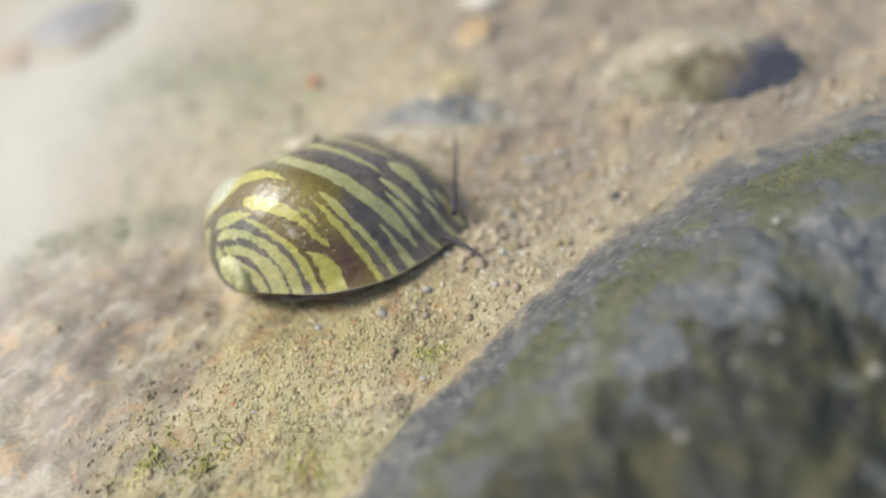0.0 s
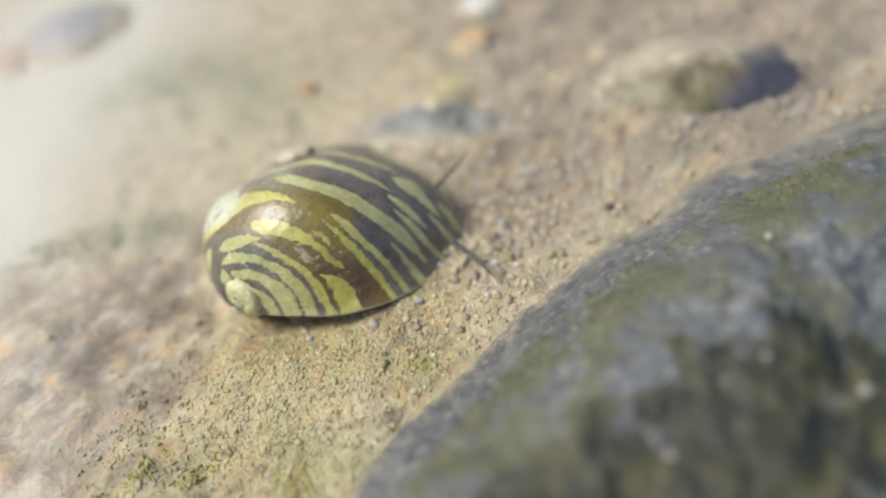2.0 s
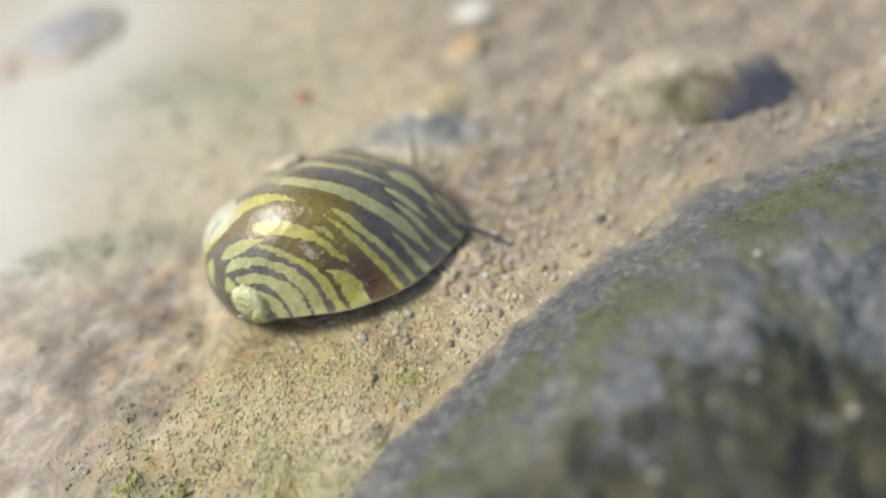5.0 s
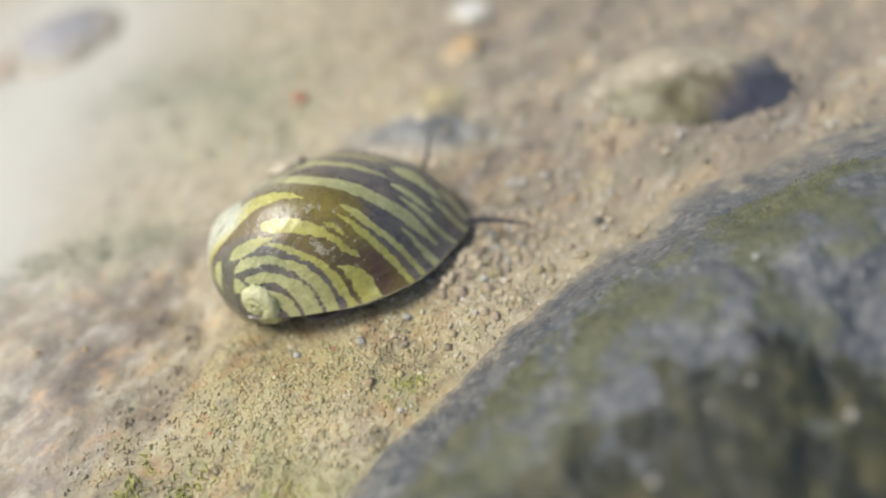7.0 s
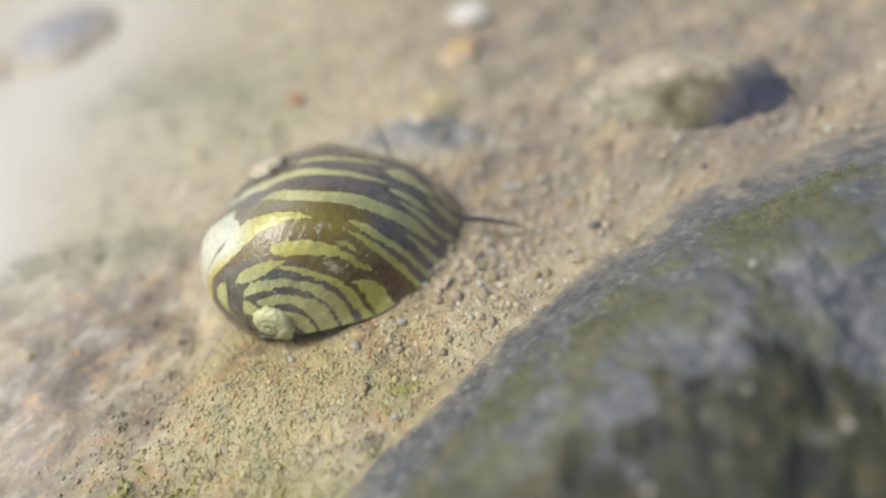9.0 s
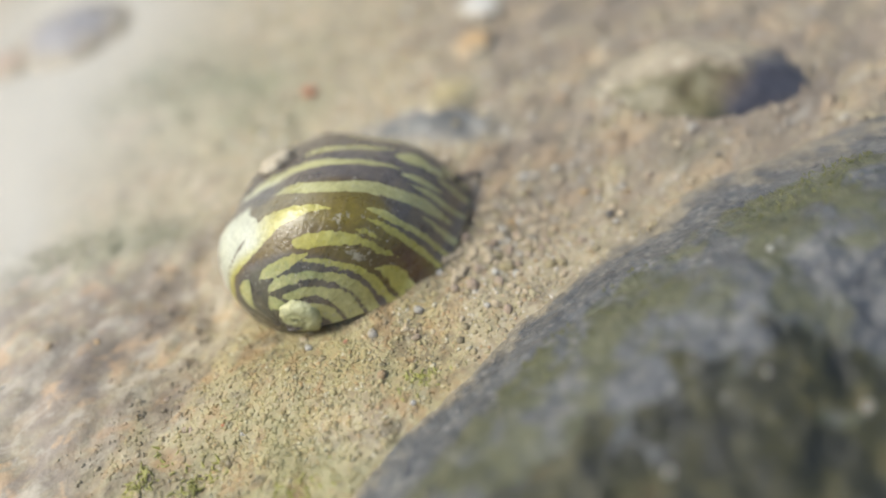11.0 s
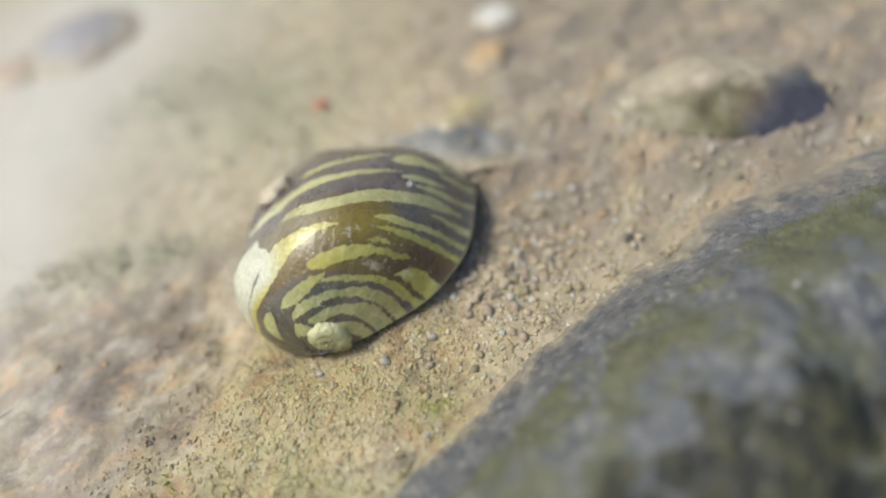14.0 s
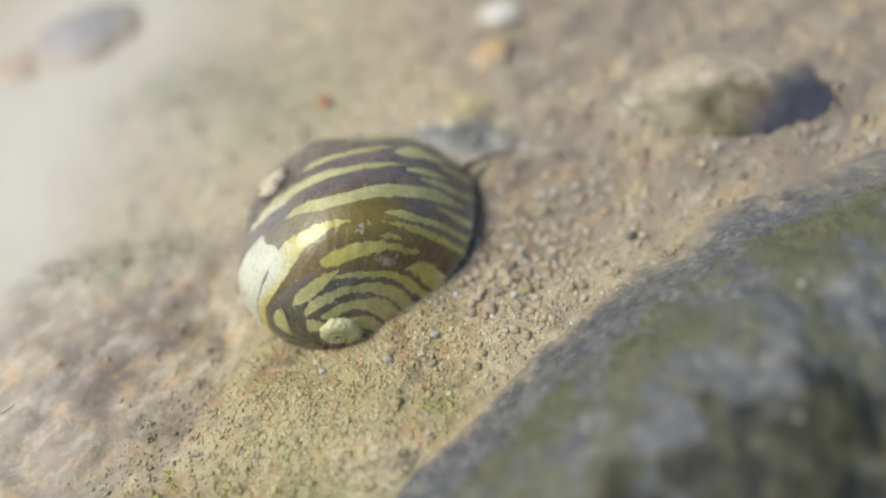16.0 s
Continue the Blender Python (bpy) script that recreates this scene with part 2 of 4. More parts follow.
def shell_material():
    m = Mat("banded_shell", 0.42, 1.0, 0.22)
    m.b.inputs["Coat IOR"].default_value = 1.6
    v = m.obj()
    band = m.attr("band")
    edge = m.math("ADD", band, m.math("MULTIPLY", m.math("SUBTRACT", m.noise(1900, 5, 0.7, v), 0.5), 1.6))
    edge = m.math("ADD", edge, m.math("MULTIPLY", m.math("SUBTRACT", m.noise(520, 3, 0.6, v), 0.5), 0.5))
    edge = m.math("ADD", edge, m.math("MULTIPLY", m.math("SUBTRACT", m.attr("growth"), 0.5), 0.45))
    mask = m.grey(edge, 0.36, 0.64)
    light = m.ramp(m.noise(420, 5, 0.65, v), [(0.3, (0.36, 0.31, 0.045)), (0.5, (0.47, 0.42, 0.075)), (0.7, (0.54, 0.51, 0.16))])
    pale = m.mix(m.attr("pale"), light, m.ramp(m.noise(500, 5, 0.65, v), [(0.35, (0.37, 0.345, 0.125)), (0.55, (0.48, 0.455, 0.185)), (0.7, (0.56, 0.535, 0.26))]))
    # whitish glare on the shell's left, painted over the pale bands
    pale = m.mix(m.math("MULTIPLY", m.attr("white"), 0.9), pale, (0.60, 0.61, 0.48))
    green = m.math("MULTIPLY", m.attr("apex"), m.grey(m.noise(650, 6, 0.75, v), 0.36, 0.60))
    pale = m.mix(m.math("MULTIPLY", green, 0.7), pale, (0.20, 0.26, 0.09))
    brown = m.ramp(m.noise(300, 6, 0.7, v), [(0.30, (0.050, 0.025, 0.006)), (0.45, (0.092, 0.052, 0.006)), (0.58, (0.135, 0.080, 0.005)), (0.70, (0.082, 0.034, 0.008))])
    golden = m.ramp(m.noise(260, 6, 0.7, v), [(0.30, (0.095, 0.060, 0.005)), (0.48, (0.165, 0.118, 0.004)), (0.62, (0.23, 0.170, 0.008)), (0.76, (0.135, 0.090, 0.006))])
    brown = m.mix(m.attr("olive"), brown, golden)
    taupe = m.ramp(m.noise(420, 5, 0.7, v), [(0.32, (0.13, 0.105, 0.05)), (0.5, (0.23, 0.19, 0.10)), (0.68, (0.30, 0.26, 0.15))])
    brown = m.mix(m.math("MULTIPLY", m.attr("taupe"), 0.85), brown, taupe)
    brown = m.mix(m.math("MULTIPLY", m.attr("rust"), m.grey(m.noise(420, 4, 0.6, v), 0.30, 0.55)), brown, (0.085, 0.024, 0.010))
    brown = m.mix(m.attr("grey"), brown, m.ramp(m.noise(360, 5, 0.7, v), [(0.35, (0.072, 0.055, 0.042)), (0.52, (0.122, 0.094, 0.070)), (0.68, (0.19, 0.155, 0.108))]))
    brown = m.mix(m.math("MULTIPLY", m.attr("apex"), 0.6), brown, m.ramp(m.noise(700, 4, 0.7, v), [(0.4, (0.018, 0.022, 0.012)), (0.65, (0.07, 0.08, 0.03))]))
    brown = m.mix(m.math("MULTIPLY", m.grey(m.attr("growth"), 0.45, 0.85), 0.25), brown, (0.20, 0.145, 0.05))
    # the same glare painted more faintly into the brown
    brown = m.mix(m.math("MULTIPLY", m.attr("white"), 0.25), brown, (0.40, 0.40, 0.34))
    c = m.mix(mask, brown, pale)
    line = m.math("MULTIPLY", m.grey(m.attr("growth"), 0.70, 0.95), 0.30)
    c = m.mix(line, c, (0.16, 0.12, 0.06))
    worn = m.math("MULTIPLY", m.grey(m.math("ADD", m.noise(900, 7, 0.75, v), m.math("MULTIPLY", m.attr("worn"), 0.13)), 0.63, 0.68), 0.7)
    c = m.mix(worn, c, (0.42, 0.38, 0.27))
    c = m.mix(0.5, c, m.ramp(m.noise(2400, 5, 0.75, v), [(0.30, (0.55, 0.53, 0.50)), (0.52, (1.0, 1.0, 1.0)), (0.72, (1.25, 1.25, 1.2))]), "MULTIPLY")
    speck = m.grey(m.noise(4200, 2, 0.5, v), 0.71, 0.75)
    c = m.mix(m.math("MULTIPLY", speck, 0.7), c, (0.62, 0.60, 0.52))
    m.colour(c)
    m.rough(m.ramp(m.noise(300, 5, 0.65, v), [(0.3, (0.32, 0.32, 0.32)), (0.7, (0.58, 0.58, 0.58))]))
    m.link(m.ramp(m.noise(700, 5, 0.7, v), [(0.3, (0.20, 0.20, 0.20)), (0.7, (0.42, 0.42, 0.42))]), m.b.inputs["Coat Roughness"])
    m.bump(m.math("ADD", m.math("MULTIPLY", m.attr("growth"), 0.15), m.math("ADD", m.noise(1400, 5, 0.65, v), m.math("MULTIPLY", worn, -0.5))), 0.00016, 0.55)
    return m.m


def plain_material(name, c0, c1, scale, rough=0.4, coat=0.4, bump=0.0001):
    m = Mat(name, rough, coat, 0.15)
    v = m.obj()
    m.colour(m.ramp(m.noise(scale, 5, 0.65, v), [(0.3, c0), (0.7, c1)]))
    m.bump(m.noise(scale * 3, 4, 0.6, v), bump, 0.6)
    return m.m


SAND = sand_material()
GRAIN = grain_material()
ROCK = rock_material()
SHELL = shell_material()
SPIRE = plain_material("worn_spire", (0.34, 0.34, 0.13), (0.70, 0.68, 0.40), 900, 0.5, 0.3, 0.0004)
LIP = plain_material("shell_lip", (0.10, 0.08, 0.045), (0.34, 0.30, 0.17), 1500)
FLESH = plain_material("dark_flesh", (0.018, 0.018, 0.025), (0.07, 0.06, 0.07), 1500, 0.35, 0.6)
SOLE = plain_material("foot_flesh", (0.085, 0.055, 0.035), (0.20, 0.135, 0.085), 900, 0.35, 0.6)
WEED = plain_material("green_weed", (0.24, 0.24, 0.06), (0.42, 0.40, 0.11), 700, 0.4, 0.3)
MOSS = plain_material("rock_turf", (0.09, 0.095, 0.028), (0.19, 0.185, 0.07), 600, 0.5, 0.3)
OLIVE = plain_material("olive_weed", (0.26, 0.255, 0.16), (0.42, 0.41, 0.28), 500, 0.5, 0.3)
WHITE = pebble_material("white_stone", (0.50, 0.47, 0.40), (0.62, 0.60, 0.54), (0.72, 0.71, 0.67))
ORANGE = pebble_material("orange_stone", (0.36, 0.22, 0.10), (0.52, 0.34, 0.16), (0.58, 0.45, 0.26))
YELLOW = pebble_material("yellow_stone", (0.34, 0.27, 0.13), (0.46, 0.38, 0.20), (0.54, 0.47, 0.29))
RED = pebble_material("red_stone", (0.34, 0.10, 0.04), (0.52, 0.18, 0.08), (0.55, 0.26, 0.14))
DARK = pebble_material("dark_stone", (0.05, 0.05, 0.055), (0.11, 0.105, 0.105), (0.22, 0.21, 0.19))
GREY = pebble_material("grey_stone", (0.13, 0.13, 0.125), (0.19, 0.19, 0.175), (0.27, 0.255, 0.22))
MOSSY = pebble_material("mossy_stone", (0.075, 0.070, 0.028), (0.14, 0.105, 0.065), (0.24, 0.19, 0.13), shaded_tip=True)
LILAC = pebble_material("lilac_stone", (0.27, 0.255, 0.25), (0.36, 0.34, 0.33), (0.46, 0.435, 0.41))
TAN = pebble_material("tan_grain", (0.40, 0.32, 0.21), (0.54, 0.46, 0.32), (0.64, 0.57, 0.43))
PINK = pebble_material("pink_stone", (0.38, 0.26, 0.19), (0.50, 0.38, 0.28), (0.60, 0.49, 0.38))
FOAM = plain_material("white_speck", (0.70, 0.70, 0.68), (0.86, 0.86, 0.84), 3000, 0.3, 0.5)
CLEAR = pebble_material("clear_quartz", (0.50, 0.39, 0.24), (0.66, 0.54, 0.36), (0.80, 0.70, 0.52))


# ---- mesh helpers ----
def mesh(name, verts, faces, mat, smooth=True):
    me = bpy.data.meshes.new(name)
    me.from_pydata([tuple(v) for v in verts], [], [tuple(f) for f in faces])
    me.materials.append(mat)
    if smooth:
        me.polygons.foreach_set("use_smooth", [True] * len(me.polygons))
    me.update()
    return me


def grid_faces(nu, nv, flip=False):
    f = []
    for i in range(nu - 1):
        for j in range(nv - 1):
            a = i * nv + j
            q = (a, a + nv, a + nv + 1, a + 1)
            f.append(q[::-1] if flip else q)
    return f


def part(name, me, parent, label=""):
    ob = new(name, me)
    ob.parent = parent
    if label:
        ob["label"] = label
    return ob


def bm_mesh(name, bm, mat):
    me = bpy.data.meshes.new(name)
    bm.to_mesh(me)
    bm.free()
    me.materials.append(mat)
    me.polygons.foreach_set("use_smooth", [True] * len(me.polygons))
    return me


def fbm(x, y, z=0.0, octaves=4):
    return noise.fractal((x, y, z), 0.9, 2.1, octaves)


def step(a, b, x):
    k = min(1.0, max(0.0, (x - a) / (b - a)))
    return k * k * (3 - 2 * k)


# ---- the ground ----
BUMPS = ((-0.10, 0.60, 0.020, 0.12), (-0.45, 0.88, -0.030, 0.12), (0.21, 0.90, -0.018, 0.10), (-0.57, 0.67, 0.016, 0.10), (0.31, 0.86, 0.014, 0.06),
         (-0.36, 0.60, -0.010, 0.10), (0.57, 1.11, 0.030, 0.20), (0.03, 1.15, 0.010, 0.10), (-0.27, 0.64, 0.020, 0.09), (-0.24, 0.80, -0.020, 0.10), (-0.35, 0.88, -0.010, 0.08), (-0.62, 0.84, 0.018, 0.09), (-0.50, 0.74, -0.014, 0.05), (0.15, 1.25, 0.02, 0.15),
         (-0.31, 0.82, 0.010, 0.06), (-0.12, 0.79, 0.012, 0.06), (-0.04, 0.83, 0.012, 0.07))


def sand_z(x, y):
    """Height of the sand, in metres."""
    u, v = x / U, y / U
    near = math.exp(-((u * u + (v - 0.9) ** 2) / 9.0))
    west = min(1.0, max(0.0, (-0.28 - u) / 0.15)) * near * step(1.08, 0.92, v)
    along, across = 0.84 * u + 0.54 * v, 0.84 * v - 0.54 * u
    z = 0.022 * fbm(u * 2.2, v * 2.2) * (0.2 + 0.8 * near) * (1.0 - 0.7 * step(-0.4, -0.7, u) * step(0.9, 1.1, v)) + 0.007 * fbm(u * 9, v * 9, 3.0) * near * (1.0 - 0.7 * step(0.0, -0.3, u) * step(1.0, 1.2, v))
    z += (0.014 * fbm(along * 11, across * 19, 6.0) + 0.004 * fbm(u * 26, v * 26, 2.0)) * west
    z += 0.010 * fbm(u * 14, v * 14, 9.0) * step(0.95, 1.1, v) * step(-0.1, 0.1, u) * near
    for bx, by, h, r in BUMPS:
        d = ((u - bx) ** 2 + (v - by) ** 2) / (r * r)
        if d < 12:
            z += h * math.exp(-d)
    return z * U


WEED_AT = ((-0.72, 1.06, 0.08), (-0.62, 1.05, 0.07), (-0.49, 1.03, 0.07), (-0.55, 1.50, 0.20), (-0.30, 1.38, 0.16), (-0.49, 0.55, 0.07), (-0.40, 0.53, 0.06),
           (-0.25, 0.50, 0.05), (-0.26, 0.62, 0.16), (-0.12, 0.54, 0.10), (0.40, 1.17, 0.07), (0.46, 1.12, 0.06), (0.48, 0.94, 0.05), (-0.09, 0.60, 0.025), (-0.80, 0.62, 0.10))
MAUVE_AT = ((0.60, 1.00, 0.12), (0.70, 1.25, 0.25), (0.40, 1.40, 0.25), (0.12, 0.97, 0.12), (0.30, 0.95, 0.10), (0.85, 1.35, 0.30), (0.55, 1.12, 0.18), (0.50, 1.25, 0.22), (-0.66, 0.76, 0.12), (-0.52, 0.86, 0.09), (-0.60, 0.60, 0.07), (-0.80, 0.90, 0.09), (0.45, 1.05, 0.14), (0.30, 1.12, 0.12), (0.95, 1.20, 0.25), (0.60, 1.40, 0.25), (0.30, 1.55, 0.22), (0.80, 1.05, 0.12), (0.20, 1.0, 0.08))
RIPPLE_AT = ((-0.62, 0.78, 0.20), (-0.50, 0.90, 0.13), (-0.72, 0.62, 0.18), (-0.47, 0.73, 0.10), (-0.78, 0.95, 0.12), (-0.56, 0.62, 0.08))
# places of the painted pale haze, left and far left
HAZE_AT = ((-0.90, 1.35, 0.30), (-0.75, 1.85, 0.35), (-0.85, 1.10, 0.12))
GOLD_AT = ((-0.44, 0.54, 0.13), (-0.40, 0.60, 0.10), (-0.28, 0.68, 0.20), (-0.14, 0.60, 0.16), (-0.32, 0.52, 0.16), (-0.10, 0.72, 0.10))
# places of dark furrow stains and of shade painted beside the stones
STAIN_SHADE_AT = ((-0.52, 0.845, 0.025), (-0.49, 0.862, 0.025), (-0.46, 0.88, 0.025), (-0.46, 0.70, 0.035), (-0.44, 0.735, 0.03), (-0.60, 0.80, 0.03), (-0.58, 0.72, 0.025), (-0.42, 1.00, 0.05), (-0.60, 0.93, 0.03), (-0.54, 0.66, 0.03), (-0.34, 1.02, 0.05), (0.76, 1.06, 0.06), (0.68, 1.04, 0.05), (0.56, 1.03, 0.05), (0.05, 1.14, 0.06), (-0.08, 1.16, 0.05))


def field(places, u, v):
    k = sum(math.exp(-((u - a) ** 2 + (v - b) ** 2) / (r * r)) for a, b, r in places)
    return min(1.0, k)


def stain(me):
    """Give a mesh of sand its stains, with the painted haze and shade."""
    co = [w.co / U for w in me.vertices]
    for name, places in (("weed", WEED_AT), ("mauve", MAUVE_AT), ("stain_shade", STAIN_SHADE_AT), ("silt_haze", HAZE_AT), ("gold", GOLD_AT), ("ripple", RIPPLE_AT)):
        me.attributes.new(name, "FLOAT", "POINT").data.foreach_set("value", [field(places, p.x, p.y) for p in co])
    return me


def axis(lo, hi, step, far):
    """Even steps from lo to hi, then ever longer ones out to far."""
    mid = list(np.arange(lo, hi, step))
    up, down, s = [], [], step
    a, b = mid[-1], mid[0]
    while s < far:
        s *= 1.5
        a, b = a + s, b - s
        up.append(a)
        down.append(b)
    return down[::-1] + mid + up


xs, ys = axis(-0.052, 0.056, 0.0006, 0.6), axis(0.006, 0.100, 0.0006, 0.6)
verts = [(x, y, sand_z(x, y)) for x in xs for y in ys]
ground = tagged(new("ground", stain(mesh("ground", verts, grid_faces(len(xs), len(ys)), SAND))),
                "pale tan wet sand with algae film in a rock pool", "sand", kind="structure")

# ---- the large rock ----
EDGE_X = (-1.6, -0.30, -0.206, -0.121, 0.005, 0.144, 0.299, 0.481, 0.676, 0.841, 1.3, 2.4)
EDGE_Y = (-0.75, 0.35, 0.438, 0.54, 0.625, 0.719, 0.797, 0.891, 0.939, 0.962, 0.97, 0.80)


_eu = np.linspace(-1.8, 2.6, 881)
_ey = np.convolve(np.pad(np.interp(_eu, EDGE_X, EDGE_Y), 24, mode="edge"), np.hanning(51)[1:-1] / np.hanning(51).sum(), mode="valid")


def edge_y(u):
    return float(np.interp(u, _eu, _ey))


ROCK_D = (-0.3, 0, 0.03, 0.125, 0.15, 0.19, 0.225, 0.27, 0.33, 0.45, 0.7, 1.0, 1.6)
ROCK_H = (-0.3, 0, 0.028, 0.110, 0.128, 0.155, 0.176, 0.182, 0.168, 0.135, 0.06, -0.03, -0.3)


def rock_z(u, d):
    """Height of the rock, in units, d in from its foot."""
    h = sum(float(np.interp(d + k, ROCK_D, ROCK_H)) for k in (-0.02, 0, 0.02)) / 3
    if d < 0:
        return h
    h -= 0.4 * max(0.0, abs((u - 0.35) / 1.6) - 0.6) ** 2
    v = edge_y(u) - d / 0.82
    k = min(1.0, d / 0.10)
    lump = 0.014 * fbm(u * 4, v * 4, 7.0) + 0.006 * fbm(u * 14, v * 14, 1.0) + 0.003 * fbm(u * 45, v * 45, 2.0)
    deep = min(1.0, max(0.0, (d - 0.20) / 0.10))
    pit = -0.008 * deep * max(0.0, fbm(u * 7.5 + 2.0, v * 7.5, 4.0, 3)) + 0.006 * deep * fbm(u * 22, v * 22, 9.0)
    return h + k * lump + pit


def make_rock():
    us = list(np.arange(-1.6, -0.5, 0.04)) + list(np.arange(-0.5, 1.1, 0.009)) + list(np.arange(1.1, 2.3, 0.04))
    ds = [-0.12, -0.08, -0.04] + list(np.arange(-0.02, 0.62, 0.008)) + list(np.arange(0.62, 1.52, 0.04))
    vs, moss, crust, dust = [], [], [], []
    for u in us:
        e = edge_y(u)
        for d in ds:
            wob = 0.012 * fbm(u * 7, d * 7, 2.0)
            vs.append((u * U, (e - d / 0.82 + wob) * U, rock_z(u, d) * U))
            w = d + 0.02 * fbm(u * 6, d * 6, 5.0)
            dust.append(float(np.interp(w, (0.0, 0.015, 0.07), (1.0, 0.8, 0.0))) * (1.0 - 0.75 * step(0.30, 0.55, u)) + 0.55 * step(0.30, 0.60, u) * step(0.16, 0.06, w))
            back = 0.012 + 0.045 * step(0.30, 0.85, u)
            low = min(1.0, max(0.0, (0.30 - u) / 0.15))
            moss.append(float(np.interp(w - back, (0.075, 0.095, 0.165, 0.185, 0.26, 0.30), (0.0, 0.62, 0.68, 0.50 + 0.06 * low, 0.49 + 0.08 * low, 0.50))))
            far = 0.14 * min(1.0, max(0.0, (u - 0.25) / 0.3))
            crust.append(float(np.interp(w - far, (0.195, 0.235, 0.285), (0.0, 0.48, 0.86))))
    me = mesh("rock", vs, grid_faces(len(us), len(ds), True), ROCK)
    for name, vals in (("moss", moss), ("crust", crust), ("dust", dust)):
        me.attributes.new(name, "FLOAT", "POINT").data.foreach_set("value", vals)
    return tagged(new("rock", me), "large grey-blue wet rock with olive algae and dark crust", "rock")


rock = make_rock()


# ---- the snail ----
W_RATE, PSI_REF = 4.348, 200.0
APEX = Vector((-0.1957, -0.0812, 0.0184))
_a, _e = radians(220.5), radians(2.6)
FWD = -Vector((math.cos(_a) * math.cos(_e), math.sin(_a) * math.cos(_e), math.sin(_e)))
LEFT = Vector((0, 0, 1)).cross(FWD).normalized()
UPW = FWD.cross(LEFT)


# swellings of the whorl: angle, place across, height
SWELL = ((20, 1.0, 0.011), (20, 1.6, 0.061), (20, 2.7, -0.158), (70, 1.0, -0.056), (70, 1.6, -0.150), (70, 2.2, -0.142), (70, 2.7, -0.011), (120, 1.0, 0.005), (120, 1.6, -0.055), (120, 2.2, -0.072), (120, 2.7, -0.053), (165, 1.0, -0.047), (165, 1.6, -0.070), (165, 2.2, 0.084))


def whorl(psi, phi, puff=0.0):
    psi, phi, puff = float(psi), float(phi), float(puff)
    s = W_RATE ** ((psi - PSI_REF) / 360)
    k = min(1.0, max(0.0, (phi - 1.7) / 0.9)) if psi > -60 else 0.0
    k = k * k * (3 - 2 * k) * min(1.0, max(0.0, (psi + 60) / 60))
    s += (0.834 - s) * k
    g = 1.0 + sum(h * math.exp(-((psi - p0) / 35) ** 2 - ((phi - f0) / 0.4) ** 2) for p0, f0, h in SWELL)
    a = s * (0.2401 - (0.2675 * g + puff) * math.cos(phi))
    r = s * (-0.0910 + (0.3861 * g + puff) * math.sin(phi))
    p = radians(psi)
    v = APEX + a * FWD + r * math.cos(p) * LEFT + r * math.sin(p) * UPW
    return v


# Light bands of the shell: stations (angle round the axis, lower and upper edge across the whorl)
LOW_BANDS = (
    ((22, 0.53, 0.66), (30, 0.54, 0.74), (40, 0.58, 0.76), (48, 0.63, 0.75), (54, 0.70, 0.72)),
    ((69, 0.67, 0.68), (76, 0.65, 0.73), (90, 0.65, 0.77), (100, 0.69, 0.80), (107, 0.75, 0.82), (114, 0.825, 0.83)),
    ((110, 0.77, 0.78), (123, 0.77, 0.81), (138, 0.79, 0.835), (150, 0.805, 0.855), (160, 0.79, 0.855), (170, 0.78, 0.835), (178, 0.78, 0.83)),
    ((78, 0.54, 0.57), (90, 0.56, 0.64), (100, 0.575, 0.66), (114, 0.625, 0.70), (127, 0.67, 0.72), (141, 0.688, 0.755), (152, 0.688, 0.766), (162, 0.682, 0.762), (178, 0.668, 0.735)),
    ((100, 0.49, 0.51), (112, 0.48, 0.55), (122, 0.51, 0.60), (134, 0.55, 0.62), (148, 0.570, 0.665), (160, 0.560, 0.665), (178, 0.555, 0.645)),
    ((64, 0.40, 0.44), (78, 0.41, 0.52), (96, 0.40, 0.47), (112, 0.38, 0.44), (130, 0.40, 0.47), (150, 0.44, 0.53), (164, 0.46, 0.54), (178, 0.48, 0.53)),
    ((154, 0.885, 0.89), (157, 0.89, 0.95), (162, 0.89, 0.99), (167, 0.88, 1.00), (172, 0.87, 0.99), (178, 0.87, 0.975)),
)
YELLOW_BANDS = (
    ((-20, 0.80, 0.88), (20, 0.84, 0.93), (40, 0.86, 0.97), (56, 0.86, 1.02), (70, 0.895, 1.14), (78, 0.925, 1.21), (86, 0.99, 1.225), (92, 1.05, 1.22), (100, 1.085, 1.22), (108, 1.145, 1.215), (117, 1.175, 1.19)),
    ((102, 0.90, 0.92), (105, 0.86, 0.94), (113, 0.86, 0.975), (121, 0.90, 1.01), (131, 0.95, 1.03), (140, 0.985, 1.03), (149, 0.99, 1.03), (155, 1.01, 1.04), (159, 1.035, 1.04)),
    ((132, 1.065, 1.07), (136, 1.06, 1.10), (140, 1.06, 1.09), (146, 1.065, 1.075)),
    ((134, 1.165, 1.17), (139, 1.155, 1.20), (148, 1.145, 1.20), (158, 1.145, 1.20), (167, 1.15, 1.20), (178, 1.16, 1.20)),
    ((132, 1.25, 1.26), (138, 1.235, 1.30), (145, 1.23, 1.29), (153, 1.245, 1.295), (162, 1.25, 1.31), (178, 1.27, 1.31)),
)
